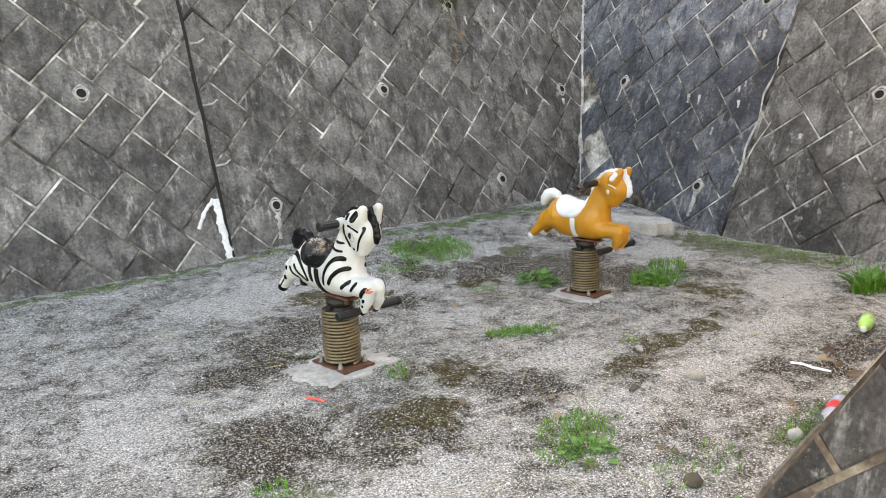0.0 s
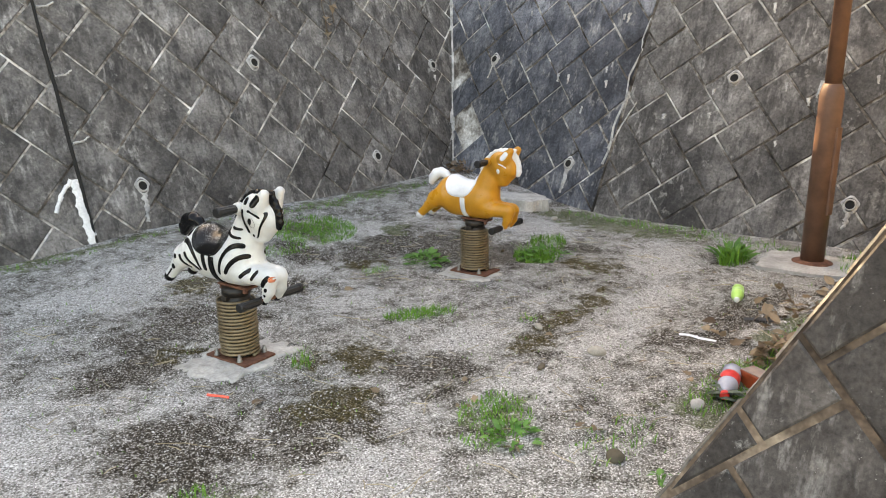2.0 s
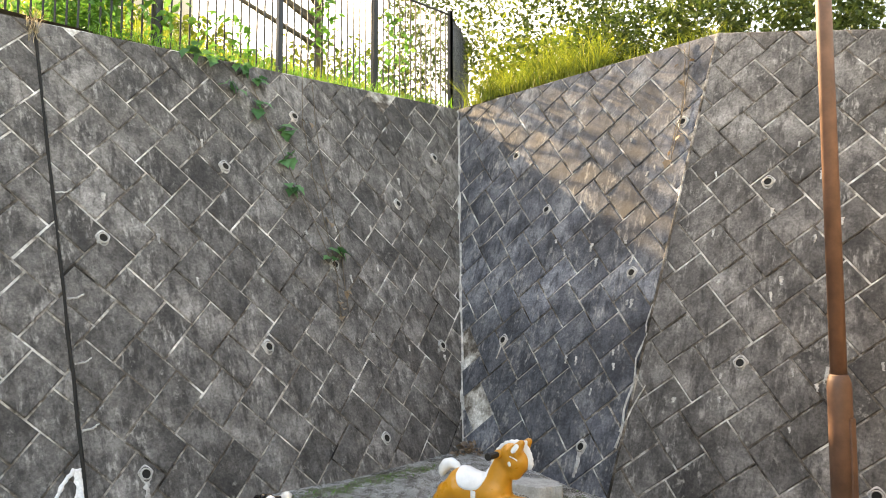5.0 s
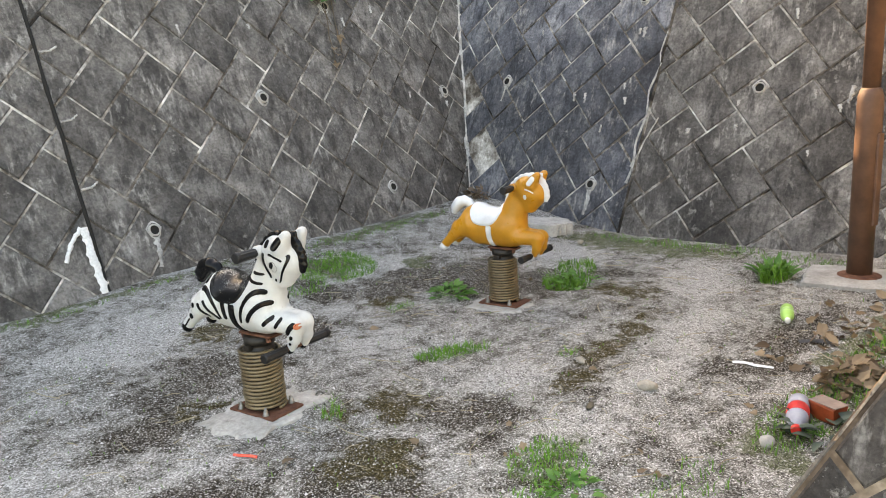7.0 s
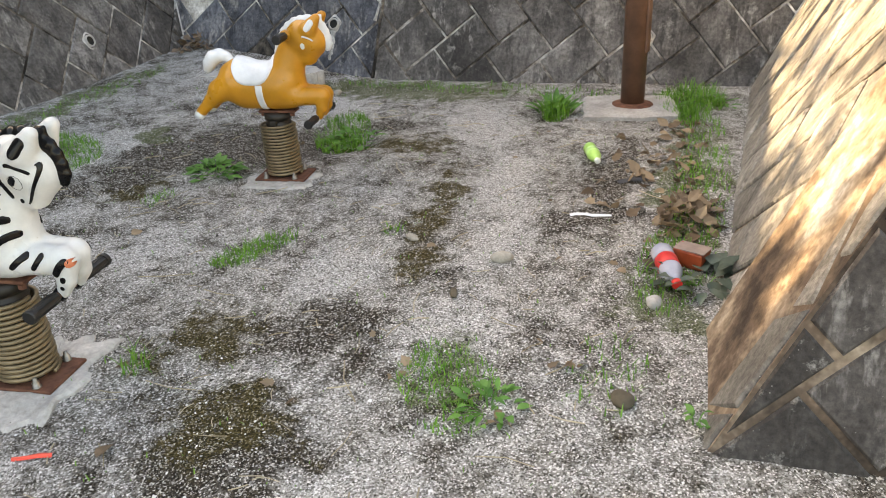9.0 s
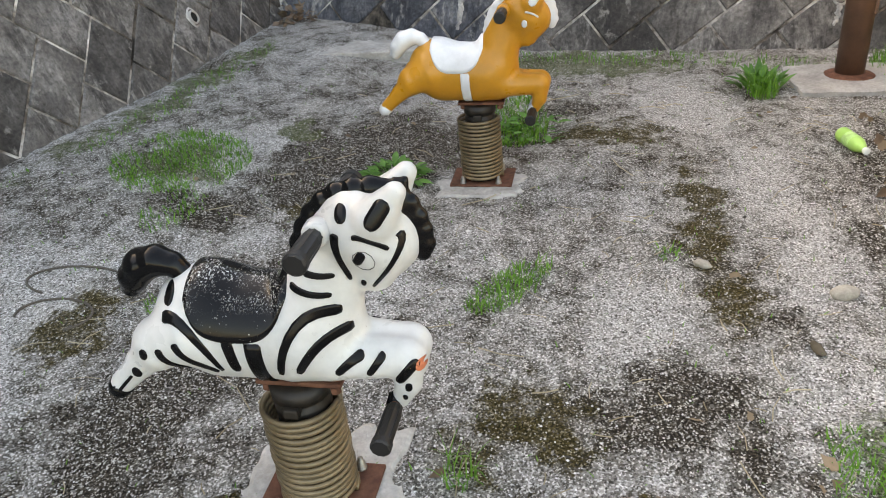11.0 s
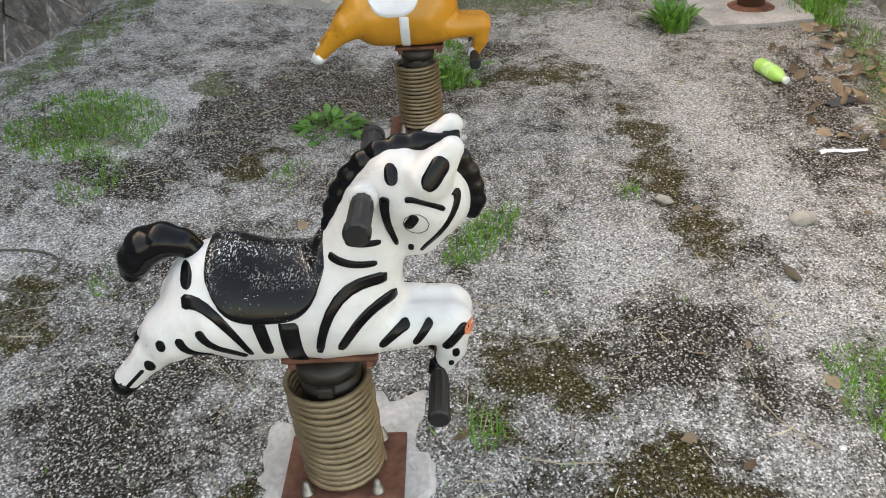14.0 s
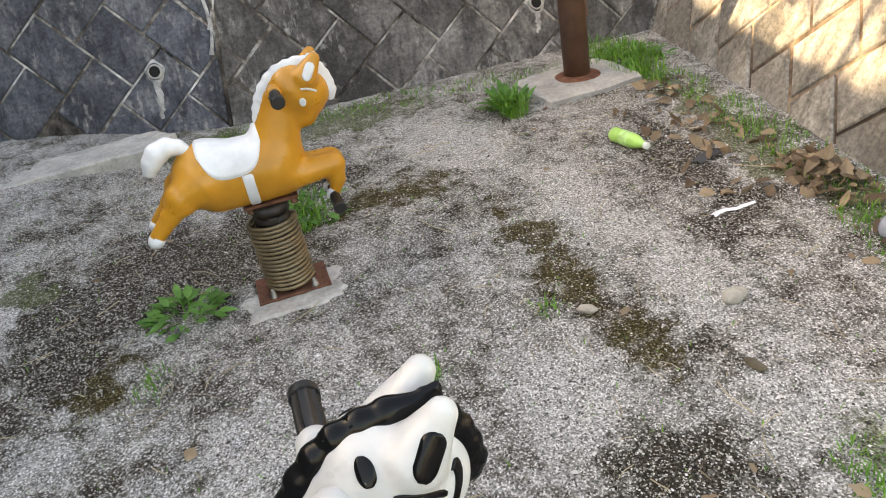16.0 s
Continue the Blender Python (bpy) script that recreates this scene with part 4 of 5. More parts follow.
def wall_stain(name, fc, line, width, mat, label, out=0.0125, wobble=0.35, seed=0):
    """A crust, dribble or painted gap strip that lies on a wall face along a line of (u, z) points."""
    rs = random.Random(seed)
    verts, faces = [], []
    n = 26
    pts = [Vector(p) for p in line]
    for i in range(n + 1):
        t = i / n * (len(pts) - 1)
        k = min(int(t), len(pts) - 2)
        p, d = pts[k].lerp(pts[k + 1], t - k), (pts[k + 1] - pts[k]).normalized()
        e = Vector((-d.y, d.x))
        w = width[0] + (width[1] - width[0]) * i / n
        j = 1 + wobble * (noise.noise((i * 0.55, seed * 3.1, 0)) * 1.6)
        off = width[0] * 0.3 * noise.noise((i * 0.35, seed * 7.7, 4))
        for f, h in ((-1, -0.006), (-0.6, 0.001), (0.6, 0.001), (1, -0.006)):
            q = p + e * (w * 0.5 * f * j * rs.uniform(0.8, 1.2) + off)
            verts.append(fc.at(q.x, q.y, out + h))
    for i in range(n):
        for k in range(3):
            faces.append((i * 4 + k, i * 4 + k + 1, (i + 1) * 4 + k + 1, (i + 1) * 4 + k))
    ob = mesh_ob(name, verts, faces, mat, None, True)
    return tagged(ob, label, "trim", kind="structure")


# dribbles under the pipes, the painted streak, the crack at the fold
for k, (fc, u, z, L, w) in enumerate(((F_C, 1.081, 0.27, 0.17, 0.04), (F_D, 1.61, 0.20, 0.10, 0.03), (F_LB, 2.01 - 1.67, 0.31, 0.16, 0.045), (F_C, 0.10, 1.0, 0.12, 0.014), (F_C, 1.215, 1.70, 0.08, 0.02), (F_D, 1.33, 0.93, 0.10, 0.03))):
    wall_stain("lime_streak", fc, [(u, z), (u - 0.008, z - L * 0.6), (u - 0.02, z - L)], (w, w * 0.45), M_LIME, "white lime streak on the wall below a pipe", seed=k + 1)
wall_stain("paint_streak", F_LA, [(4.835, 0.43), (4.84, 0.30), (4.845, 0.18), (4.845, 0.07)], (0.045, 0.05), M_WHITEWASH, "old white paint streak beside the wall joint", 0.0135, 0.25, 11)
wall_stain("paint_streak", F_LA, [(4.70, 0.27), (4.75, 0.36), (4.82, 0.43)], (0.022, 0.025), M_WHITEWASH, "thin white paint line on a mortar joint", 0.0135, 0.3, 12)
wall_stain("crack_fill", F_C, [(1.46, 1.32), (1.43, 1.18), (1.455, 1.10), (1.40, 0.93), (1.42, 0.78), (1.375, 0.60), (1.39, 0.45), (1.36, 0.33)], (0.010, 0.018), M_LIME, "white lime filled crack at the wall fold", seed=14)
wall_stain("crack_fill", F_D, [(0.17, 0.76), (0.12, 0.66), (0.06, 0.52), (0.02, 0.44)], (0.009, 0.014), M_LIME, "white lime filled crack across the blocks", seed=15)
# Near-black strip on the face paints the shade of the open joint.
wall_stain("joint_gap", F_LA, [(4.868, 3.14), (4.868, 2.0), (4.868, 1.0), (4.868, 0.02)], (0.020, 0.024), M_HOLLOW_SHADE, "expansion joint of the wall, its gap shade painted as a dark strip", 0.0128, 0.3, 16)
for k, (fc, u, z) in enumerate(((F_LB, 0.012, 0.62), (F_LB, 0.012, 1.35), (F_LB, 0.012, 2.0), (F_LB, 0.012, 0.98))):
    wall_stain("mortar_smear", fc, [(u, z), (u + 0.06, z + 0.005), (u + 0.10, z + 0.03)], (0.014, 0.010), M_LIME, "pale mortar smear beside the joint", seed=20 + k)
for k in range(60):
    rs = random.Random(100 + k)
    fc, lim = ((F_LB, 4.2), (F_C, 1.3), (F_D, 1.9))[k % 3]
    u, z = rs.uniform(0.3, lim), rs.uniform(0.5, 2.7)
    wall_stain("lime_patch", fc, [(u, z), (u + rs.uniform(-0.01, 0.01), z - rs.uniform(0.03, 0.07))], (rs.uniform(0.014, 0.036), 0.012), M_LIME, "small pale lime patch on the wall", seed=40 + k)


def corner_strip(name, fa, fb, top, width, label):
    """Mortar laid along the line where two faces meet."""
    verts, faces, n = [], [], 60
    for i in range(n + 1):
        z = -0.1 + (top + 0.1) * i / n
        w = width * (1 + 0.45 * noise.noise((z * 3.1, 2.0, width * 50)))
        w2 = width * (1 + 0.45 * noise.noise((z * 3.1, 8.0, width * 50)))
        ua, ub = fa.len + fa.k1 * z, -fb.k0 * z
        verts += [fa.at(ua - w - 0.015, z, -0.006), fa.at(ua - w, z, 0.013), fa.at(ua - 0.012, z, 0.016) * 0.5 + fb.at(ub + 0.012, z, 0.016) * 0.5, fb.at(ub + w2, z, 0.013), fb.at(ub + w2 + 0.015, z, -0.006)]
    for i in range(n):
        for k in range(4):
            faces.append((i * 5 + k, i * 5 + k + 1, (i + 1) * 5 + k + 1, (i + 1) * 5 + k))
    ob = mesh_ob(name, verts, faces, M_LIME if "corner" in name else M_MORTAR, None, True)
    return tagged(ob, label, "trim", kind="structure")


corner_strip("trim_corner", F_LB, F_C, 3.40, 0.014, "pale mortar strip in the wall corner")
corner_strip("trim_fold", F_C, F_D, 3.48, 0.004, "thin mortar line at the wall fold")
corner_strip("trim_inner", F_D, F_E, 2.74, 0.012, "mortar line in the wall corner")


# ---- banks above the walls ----
def bank_z(x, y):
    base = 3.34 + 0.03 * (x - 4.0) * (1 if x < 6.5 else 0.4)
    if x > 5.4 and y < 5.6:
        base = 3.48 - 0.27 * max(0.0, 2.95 - y)
        base += 0.25 * smooth01((x - 5.9) / 1.5)
    if y > 6.0:
        base += 0.40 * min(max(0.0, y - 6.5), 7.0)
    return max(base, 2.6) + 0.03 * noise.noise((x * 1.7, y * 1.7, 6))


def build_bank():
    xs = [-6, -4, -2] + list(np.arange(-1, 9.01, 0.25)) + [11, 14, 20, 40]
    ys = [-6, -4, -2] + list(np.arange(-1, 9.01, 0.25)) + [11, 14, 20, 40]
    index, verts, faces = {}, [], []
    for j, y in enumerate(ys):
        for i, x in enumerate(xs):
            if y > 5.98 or x > 5.95:
                index[i, j] = len(verts)
                verts.append((x, y, bank_z(x, y)))
    for j in range(len(ys) - 1):
        for i in range(len(xs) - 1):
            q = [(i, j), (i + 1, j), (i + 1, j + 1), (i, j + 1)]
            if all(k in index for k in q):
                faces.append(tuple(index[k] for k in q))
    tagged(mesh_ob("bank", verts, faces, M_SOIL, None, True), "weedy soil bank above the retaining walls", "bank", kind="structure")


build_bank()


# ---- plants ----
def blades(name, spots, mat, label, category, kind="stuff"):
    """Grass: spots of (x, y, z, height, width, lean angle, lean)."""
    verts, faces = [], []
    for x, y, z, h, w, a, lean in spots:
        b = len(verts)
        ca, sa = math.cos(a), math.sin(a)
        px, py = -sa * w / 2, ca * w / 2
        for f, k in ((0.0, 1.0), (0.4, 0.9), (0.75, 0.6)):
            ox, oy = ca * lean * h * f * f, sa * lean * h * f * f
            zz = z + h * f * (1 - 0.35 * lean * f)
            verts += [(x + ox - px * k, y + oy - py * k, zz), (x + ox + px * k, y + oy + py * k, zz)]
        verts.append((x + ca * lean * h, y + sa * lean * h, z + h * (1 - 0.35 * lean)))
        faces += [(b, b + 1, b + 3, b + 2), (b + 2, b + 3, b + 5, b + 4), (b + 4, b + 5, b + 6)]
    ob = mesh_ob(name, verts, faces, mat)
    return tagged(ob, label, category, kind=kind)


def patch_spots(rs, cx, cy, rx, ry, n, h0, h1, w=0.004, zf=ground_z, turn=0.0, lean=0.9):
    out = []
    while len(out) < n:
        a, r = rs.uniform(0, 2 * math.pi), math.sqrt(rs.random())
        dx, dy = rx * r * math.cos(a), ry * r * math.sin(a)
        x, y = cx + dx * math.cos(turn) - dy * math.sin(turn), cy + dx * math.sin(turn) + dy * math.cos(turn)
        if noise.noise((x * 9, y * 9, 3)) + noise.noise((x * 23, y * 23, 5)) * 0.6 < rs.uniform(-0.7, 0.25) + 0.3 * (r - 0.6):
            continue
        out.append((x, y, zf(x, y) - 0.003, rs.uniform(h0, h1), w * rs.uniform(0.6, 1.3), rs.uniform(0, 2 * math.pi), rs.uniform(0.2, lean)))
    return out


rs = random.Random(5)
for cx, cy, rx, ry, n, h0, h1, t in ((1.62, 1.86, 0.20, 0.12, 650, 0.01, 0.034, 0.5), (2.19, 2.72, 0.17, 0.07, 420, 0.012, 0.045, -0.5), (2.70, 4.10, 0.28, 0.25, 1700, 0.010, 0.04, 0.2),
                                     (3.52, 3.02, 0.24, 0.13, 900, 0.02, 0.065, 0.2), (4.30, 1.42, 0.34, 0.17, 1100, 0.02, 0.08, 0.0), (3.95, 2.05, 0.12, 0.07, 350, 0.04, 0.12, 0.0),
                                     (3.2, 1.33, 0.9, 0.11, 900, 0.012, 0.05, 0.0), (2.35, 1.40, 0.3, 0.10, 380, 0.015, 0.05, 0.0), (1.5, 2.66, 0.06, 0.04, 40, 0.03, 0.10, 0.0),
                                     (2.35, 3.9, 0.16, 0.08, 170, 0.012, 0.04, 0.0), (3.4, 4.5, 0.8, 0.10, 350, 0.012, 0.035, 0.0), (4.38, 2.5, 0.12, 0.9, 600, 0.012, 0.05, 0.0), (1.2, 4.57, 1.3, 0.05, 300, 0.010, 0.035, 0.0),
                                     (2.45, 2.33, 0.05, 0.04, 60, 0.01, 0.03, 0.0), (2.5, 3.35, 0.1, 0.05, 90, 0.01, 0.035, 0.0), (1.95, 3.62, 0.12, 0.06, 110, 0.01, 0.03, 0.0), (0.75, 2.15, 0.08, 0.06, 90, 0.015, 0.04, 0.0),
                                     (4.0, 1.42, 0.16, 0.05, 200, 0.02, 0.07, 0.0), (1.75, 1.5, 0.2, 0.1, 150, 0.01, 0.04, 0.0)):
    blades("grass_patch", patch_spots(rs, cx, cy, rx, ry, n, h0, h1, 0.0038, ground_z, t), M_GRASS, "short green grass growing in the gravelly soil", "grass")
blades("grass_patch", [s for k in range(1) for s in patch_spots(rs, 2.6, 2.8, 2.1, 1.7, 1500, 0.008, 0.022, 0.003)], M_GRASS, "thin scattered grass sprouts over the yard", "grass")


def leaf_mesh(verts, faces, c, yaw, pitch, L, W, curl=0.25, roll=0.0, lobes=0):
    """Adds one pointed leaf with a folded midrib, with its stalk end at c."""
    m = Matrix.Translation(c) @ Euler((roll, -pitch, yaw)).to_matrix().to_4x4()
    b = len(verts)
    prof = ((0.0, 0.06), (0.22, 0.75), (0.45, 1.0), (0.72, 0.7), (1.0, 0.03))
    if lobes:
        prof = ((0.0, 0.15), (0.12, 0.9), (0.32, 0.7), (0.48, 1.05), (0.70, 0.5), (1.0, 0.03))
    for f, w in prof:
        drop = -curl * L * f * f
        for s in (-1, 0, 1):
            verts.append(m @ Vector((L * f, s * W / 2 * w, drop + (0.12 * W * w if s else 0.0))))
    for i in range(len(prof) - 1):
        for k in range(2):
            faces.append((b + i * 3 + k, b + i * 3 + k + 1, b + i * 3 + 4 + k, b + i * 3 + 3 + k))


def weed(x, y, n, L, W, rad, label, mat=M_WEED, rise=(0.15, 0.9), seed=0):
    rr = random.Random(seed)
    r = thing("weed", pose(x, y, ground_z(x, y)), label, "weed")
    v, f = [], []
    sv, sf = [], []
    for k in range(n):
        a = rr.uniform(0, 2 * math.pi)
        d = rad * math.sqrt(rr.random())
        c = Vector((d * math.cos(a), d * math.sin(a), rr.uniform(0.008, 0.05) * (1.3 - d / rad)))
        l = L * rr.uniform(0.6, 1.15)
        leaf_mesh(v, f, c, a + rr.uniform(-0.7, 0.7), rr.uniform(*rise), l, W * l / L * rr.uniform(0.8, 1.2), 0.45, rr.uniform(-0.3, 0.3))
        if k % 3 == 0:
            tv, tf = tube_data([(c.x * 0.3, c.y * 0.3, -0.004), (c.x * 0.7, c.y * 0.7, c.z * 0.7), tuple(c)], 0.0016, 4)
            o = len(sv)
            sv += tv
            sf += [tuple(i + o for i in q) for q in tf]
    mesh_ob("foliage", v, f, mat, r, True)
    mesh_ob("stalk", sv, sf, M_WEED, r)
    return r


weed(2.84, 3.31, 80, 0.055, 0.026, 0.10, "leafy green weed beside the pony rider", seed=1)
weed(1.56, 1.74, 40, 0.034, 0.018, 0.075, "low green weed in the grass patch", seed=2)
weed(3.50, 2.92, 70, 0.06, 0.024, 0.18, "bushy green weeds in the hollow by the pony", seed=3)
weed(3.97, 2.06, 44, 0.09, 0.03, 0.08, "upright broad-leaved weed beside the lamp footing", rise=(0.6, 1.3), seed=4)
weed(2.30, 1.285, 46, 0.075, 0.045, 0.10, "dark green ivy clump at the wall foot", leafy("dusty_ivy_leaf", (0.05, 0.075, 0.05), (0.15, 0.19, 0.15)), seed=5)
weed(4.30, 1.36, 50, 0.05, 0.02, 0.16, "green weeds behind the lamp footing", seed=6)
weed(1.62, 1.16 + 0.13, 10, 0.03, 0.015, 0.03, "tiny sprout at the wall end", seed=7)


def litter(name, spots, label, mat=M_DRY, L0=0.03, L1=0.068, seed=0):
    """Dry leaves lying where they fell: spots of (x, y, spread x, spread y, count, heap)."""
    rr = random.Random(seed)
    v, f = [], []
    for x, y, sx, sy, n, heap in spots:
        for k in range(n):
            a, d = rr.uniform(0, 2 * math.pi), math.sqrt(rr.random())
            px, py = x + sx * d * math.cos(a), y + sy * d * math.sin(a)
            l = rr.uniform(L0, L1)
            leaf_mesh(v, f, Vector((px, py, ground_z(px, py) + 0.006 + heap * (1 - d) * rr.random())), rr.uniform(0, 6.3), rr.uniform(-0.2, 0.6), l, l * rr.uniform(0.45, 0.75), rr.uniform(-0.6, 0.8), rr.uniform(-0.8, 0.8), rr.random() < 0.5)
    return tagged(mesh_ob(name, v, f, mat), label, "leaf litter", kind="stuff")


litter("leaf_litter", [(2.78, 1.36, 0.20, 0.10, 130, 0.07), (3.25, 1.46, 0.25, 0.13, 34, 0.01), (3.75, 1.42, 0.22, 0.12, 34, 0.02), (3.3, 1.6, 0.6, 0.2, 30, 0.0), (2.4, 1.45, 0.2, 0.1, 8, 0.0)], "curled brown dry leaves heaped along the wall foot", seed=1)
litter("leaf_litter", [(4.60, 4.60, 0.12, 0.12, 70, 0.13)], "pile of dead leaves in the wall corner", plain("dead_leaf", (0.17, 0.12, 0.085), 0.8, 0.5), seed=2)
litter("leaf_litter", [(1.62, 1.99, 0.03, 0.03, 2, 0), (1.52, 1.72, 0.06, 0.05, 3, 0), (2.36, 2.18, 0.01, 0.01, 1, 0), (1.78, 1.62, 0.1, 0.1, 2, 0), (2.0, 1.75, 0.5, 0.3, 5, 0), (1.5, 2.35, 0.6, 0.5, 7, 0), (2.6, 3.4, 0.9, 0.6, 6, 0), (3.3, 1.9, 0.6, 0.3, 6, 0)], "scattered small fallen leaves on the yard", seed=3, L0=0.022, L1=0.045)


def sticks(n, seed):
    rr = random.Random(seed)
    v, f = [], []
    for k in range(n):
        x, y = rr.uniform(0.6, 4.0), rr.uniform(1.45, 3.8)
        a, l = rr.uniform(0, 6.3), rr.uniform(0.02, 0.09) if k % 9 else rr.uniform(0.1, 0.18)
        z = ground_z(x, y) + 0.004
        tv, tf = tube_data([(x, y, z), (x + l * 0.5 * math.cos(a), y + l * 0.5 * math.sin(a), z + rr.uniform(0, 0.004)), (x + l * math.cos(a + 0.15), y + l * math.sin(a + 0.15), z)], rr.uniform(0.0008, 0.0018), 4)
        o = len(v)
        v += tv
        f += [tuple(i + o for i in q) for q in tf]
    tagged(mesh_ob("straw", v, f, M_STRAW), "dry straw and twigs strewn over the soil", "straw", kind="stuff")


sticks(330, 8)


def grit(n, seed):
    """Loose granite grit, thicker on the pale ways."""
    rg = np.random.RandomState(seed)
    base = np.array([(1, 0, 0), (-1, 0, 0), (0, 1, 0), (0, -1, 0), (0, 0, 1), (0, 0, -1)], float)
    tri = [(0, 2, 4), (2, 1, 4), (1, 3, 4), (3, 0, 4), (2, 0, 5), (1, 2, 5), (3, 1, 5), (0, 3, 5)]
    verts, faces = [], []
    k = 0
    while k < n:
        x, y = rg.uniform(0.2, 4.5), rg.uniform(1.3, 4.6)
        if (x + y < 4.4 and rg.rand() < 0.05) or (x + y > 5.6 and rg.rand() < 0.55):
            continue
        if noise.noise((x * 3.1, y * 3.1, 7)) + 0.7 * noise.noise((x * 11, y * 11, 2)) < rg.uniform(-0.9, 0.5):
            continue
        r = 0.0014 + 0.0024 * rg.rand() ** 2 + (0.004 if rg.rand() < 0.005 else 0)
        s = r * np.array([rg.uniform(0.7, 1.3), rg.uniform(0.7, 1.3), rg.uniform(0.5, 0.9)])
        a = rg.uniform(0, 3.14)
        ca, sa = math.cos(a), math.sin(a)
        z = ground_z(x, y) + 0.0045 * noise.noise((x * 17, y * 17, 1.0)) + 0.0025 * noise.noise((x * 40, y * 40, 5.0)) + r * 0.3
        p = base * s + rg.uniform(-0.2, 0.2, (6, 3)) * r
        b = len(verts)
        verts += [(x + ca * q[0] - sa * q[1], y + sa * q[0] + ca * q[1], z + q[2]) for q in p]
        faces += [(b + i, b + j, b + m) for i, j, m in tri]
        k += 1
    tagged(mesh_ob("grit", verts, faces, M_GRIT), "loose pale granite grit over the soil", "gravel", kind="stuff")


grit(75000, 3)


def stone(x, y, a, b, c, turn, label, seed, mat=M_STONE):
    bm = bmesh.new()
    bmesh.ops.create_icosphere(bm, subdivisions=3, radius=1.0)
    for v in bm.verts:
        n = noise.noise(v.co * 1.4 + Vector((seed * 5.0, 0, 0)))
        v.co *= 1 + 0.22 * n
        v.co = Vector((v.co.x * a, v.co.y * b, v.co.z * c))
    ob = part("stone", bm, mat, None, "", True)
    ob.matrix_world = pose(x, y, ground_z(x, y) + c * 0.55, 0, 0, turn)
    return tagged(ob, label, "stone")


stone(2.40, 2.24, 0.026, 0.014, 0.012, 60, "small pale stone on the soil", 1)
stone(2.30, 1.90, 0.034, 0.024, 0.020, 100, "smooth grey egg-shaped stone on the gravel", 2)
stone(1.66, 1.45, 0.032, 0.026, 0.016, 30, "rough brown clod on the soil", 3, M_SOIL)
stone(2.13, 1.42, 0.028, 0.022, 0.018, 10, "round grey stone beside the bottle", 4, M_PAD)
stone(2.05, 1.98, 0.03, 0.012, 0.008, 20, "flat brown stone in the gravel", 5, M_SOIL)
stone(4.15, 3.35, 0.03, 0.02, 0.018, 20, "small grey stone near the slab", 6)


# ---- litter ----
def bottle(name, x, y, turn, scale, body, band, cap, label, crush=0.0):
    r = thing(name, pose(x, y, ground_z(x, y) + 0.032 * scale, 0, 90, turn), label, "bottle")
    R = 0.032 * scale
    bm = lathe([(0.0, 0.004), (R * 0.8, 0.0), (R, 0.010), (R, 0.05 * scale), (R * 0.95, 0.056 * scale), (R, 0.062 * scale), (R, 0.135 * scale), (R * 0.82, 0.155 * scale), (R * 0.45, 0.185 * scale), (R * 0.40, 0.198 * scale)], 24)
    for v in bm.verts:
        v.co.x *= 1 - crush * math.sin(v.co.z / scale * 16) * (0.5 + 0.5 * math.cos(v.co.y * 40))
    part("bottle_body", bm, body, r, "", True)
    part("label", lathe([(R * 1.0, 0.066 * scale), (R * 1.02, 0.067 * scale), (R * 1.02, 0.118 * scale), (R * 1.0, 0.119 * scale)], 24), band, r, "", True)
    part("cap", lathe([(0.0, 0.196 * scale), (R * 0.44, 0.196 * scale), (R * 0.46, 0.200 * scale), (R * 0.46, 0.211 * scale), (R * 0.38, 0.214 * scale), (0.0, 0.214 * scale)], 20), cap, r, "", True)
    return r


def clear_plastic(name, col, rough=0.15, trans=0.75):
    g = Graph(name, rough)
    g.b.inputs["Transmission Weight"].default_value = trans
    g.b.inputs["IOR"].default_value = 1.2
    g.colour(g.mix(0.3, col, g.ramp(g.noise(g.obj(), 30, 3), (0.3, 0.6), (0.7, 1.2)), "MULTIPLY"))
    return g.m


M_GREENB = plain("lime_green_label_film", (0.36, 0.66, 0.16), 0.35, 0.3)
bottle("plastic_bottle", 3.40, 1.80, 200, 0.86, M_GREENB, plain("green_white_print", (0.42, 0.70, 0.25), 0.4, 0.6, 0, 60), plain("white_cap", (0.75, 0.78, 0.74), 0.4), "lime green plastic drink bottle lying on the soil", 0.04)
bottle("plastic_bottle", 2.42, 1.425, 196, 1.05, clear_plastic("clear_bottle_plastic", (0.62, 0.66, 0.78), 0.2, 0.45), plain("red_label_film", (0.62, 0.03, 0.03), 0.4, 0.3), plain("red_cap", (0.70, 0.025, 0.02), 0.4), "clear plastic bottle with red label and cap", 0.06)


def carton(x, y, turn):
    r = thing("snack_box", pose(x, y, ground_z(x, y) + 0.002, 0, 0, turn), "crushed red and yellow snack box beside the bottle", "box")
    bm = box(-0.045, -0.03, 0.0, 0.045, 0.03, 0.055, 0.004)
    for v in bm.verts:
        v.co += Vector((0.008 * noise.noise(v.co * 30), 0.008 * noise.noise(v.co * 30 + Vector((5, 0, 0))), 0.006 * noise.noise(v.co * 25)))
    part("carton", bm, plain("red_orange_card", (0.30, 0.055, 0.018), 0.5, 0.6, 0, 35), r)
    part("flap", box(-0.05, -0.034, 0.054, 0.048, 0.030, 0.057, 0.001), plain("grey_brown_card", (0.27, 0.20, 0.17), 0.6, 0.5), r, "pale torn lid")
    for k, xx in enumerate((-0.028, -0.004, 0.022)):
        part("printed_bar", box(xx, -0.034, 0.012, xx + 0.012, -0.0305, 0.046), plain("yellow_print", (0.75, 0.36, 0.03), 0.5), r, "yellow printed bar")
    return r


carton(2.41, 1.335, 68)


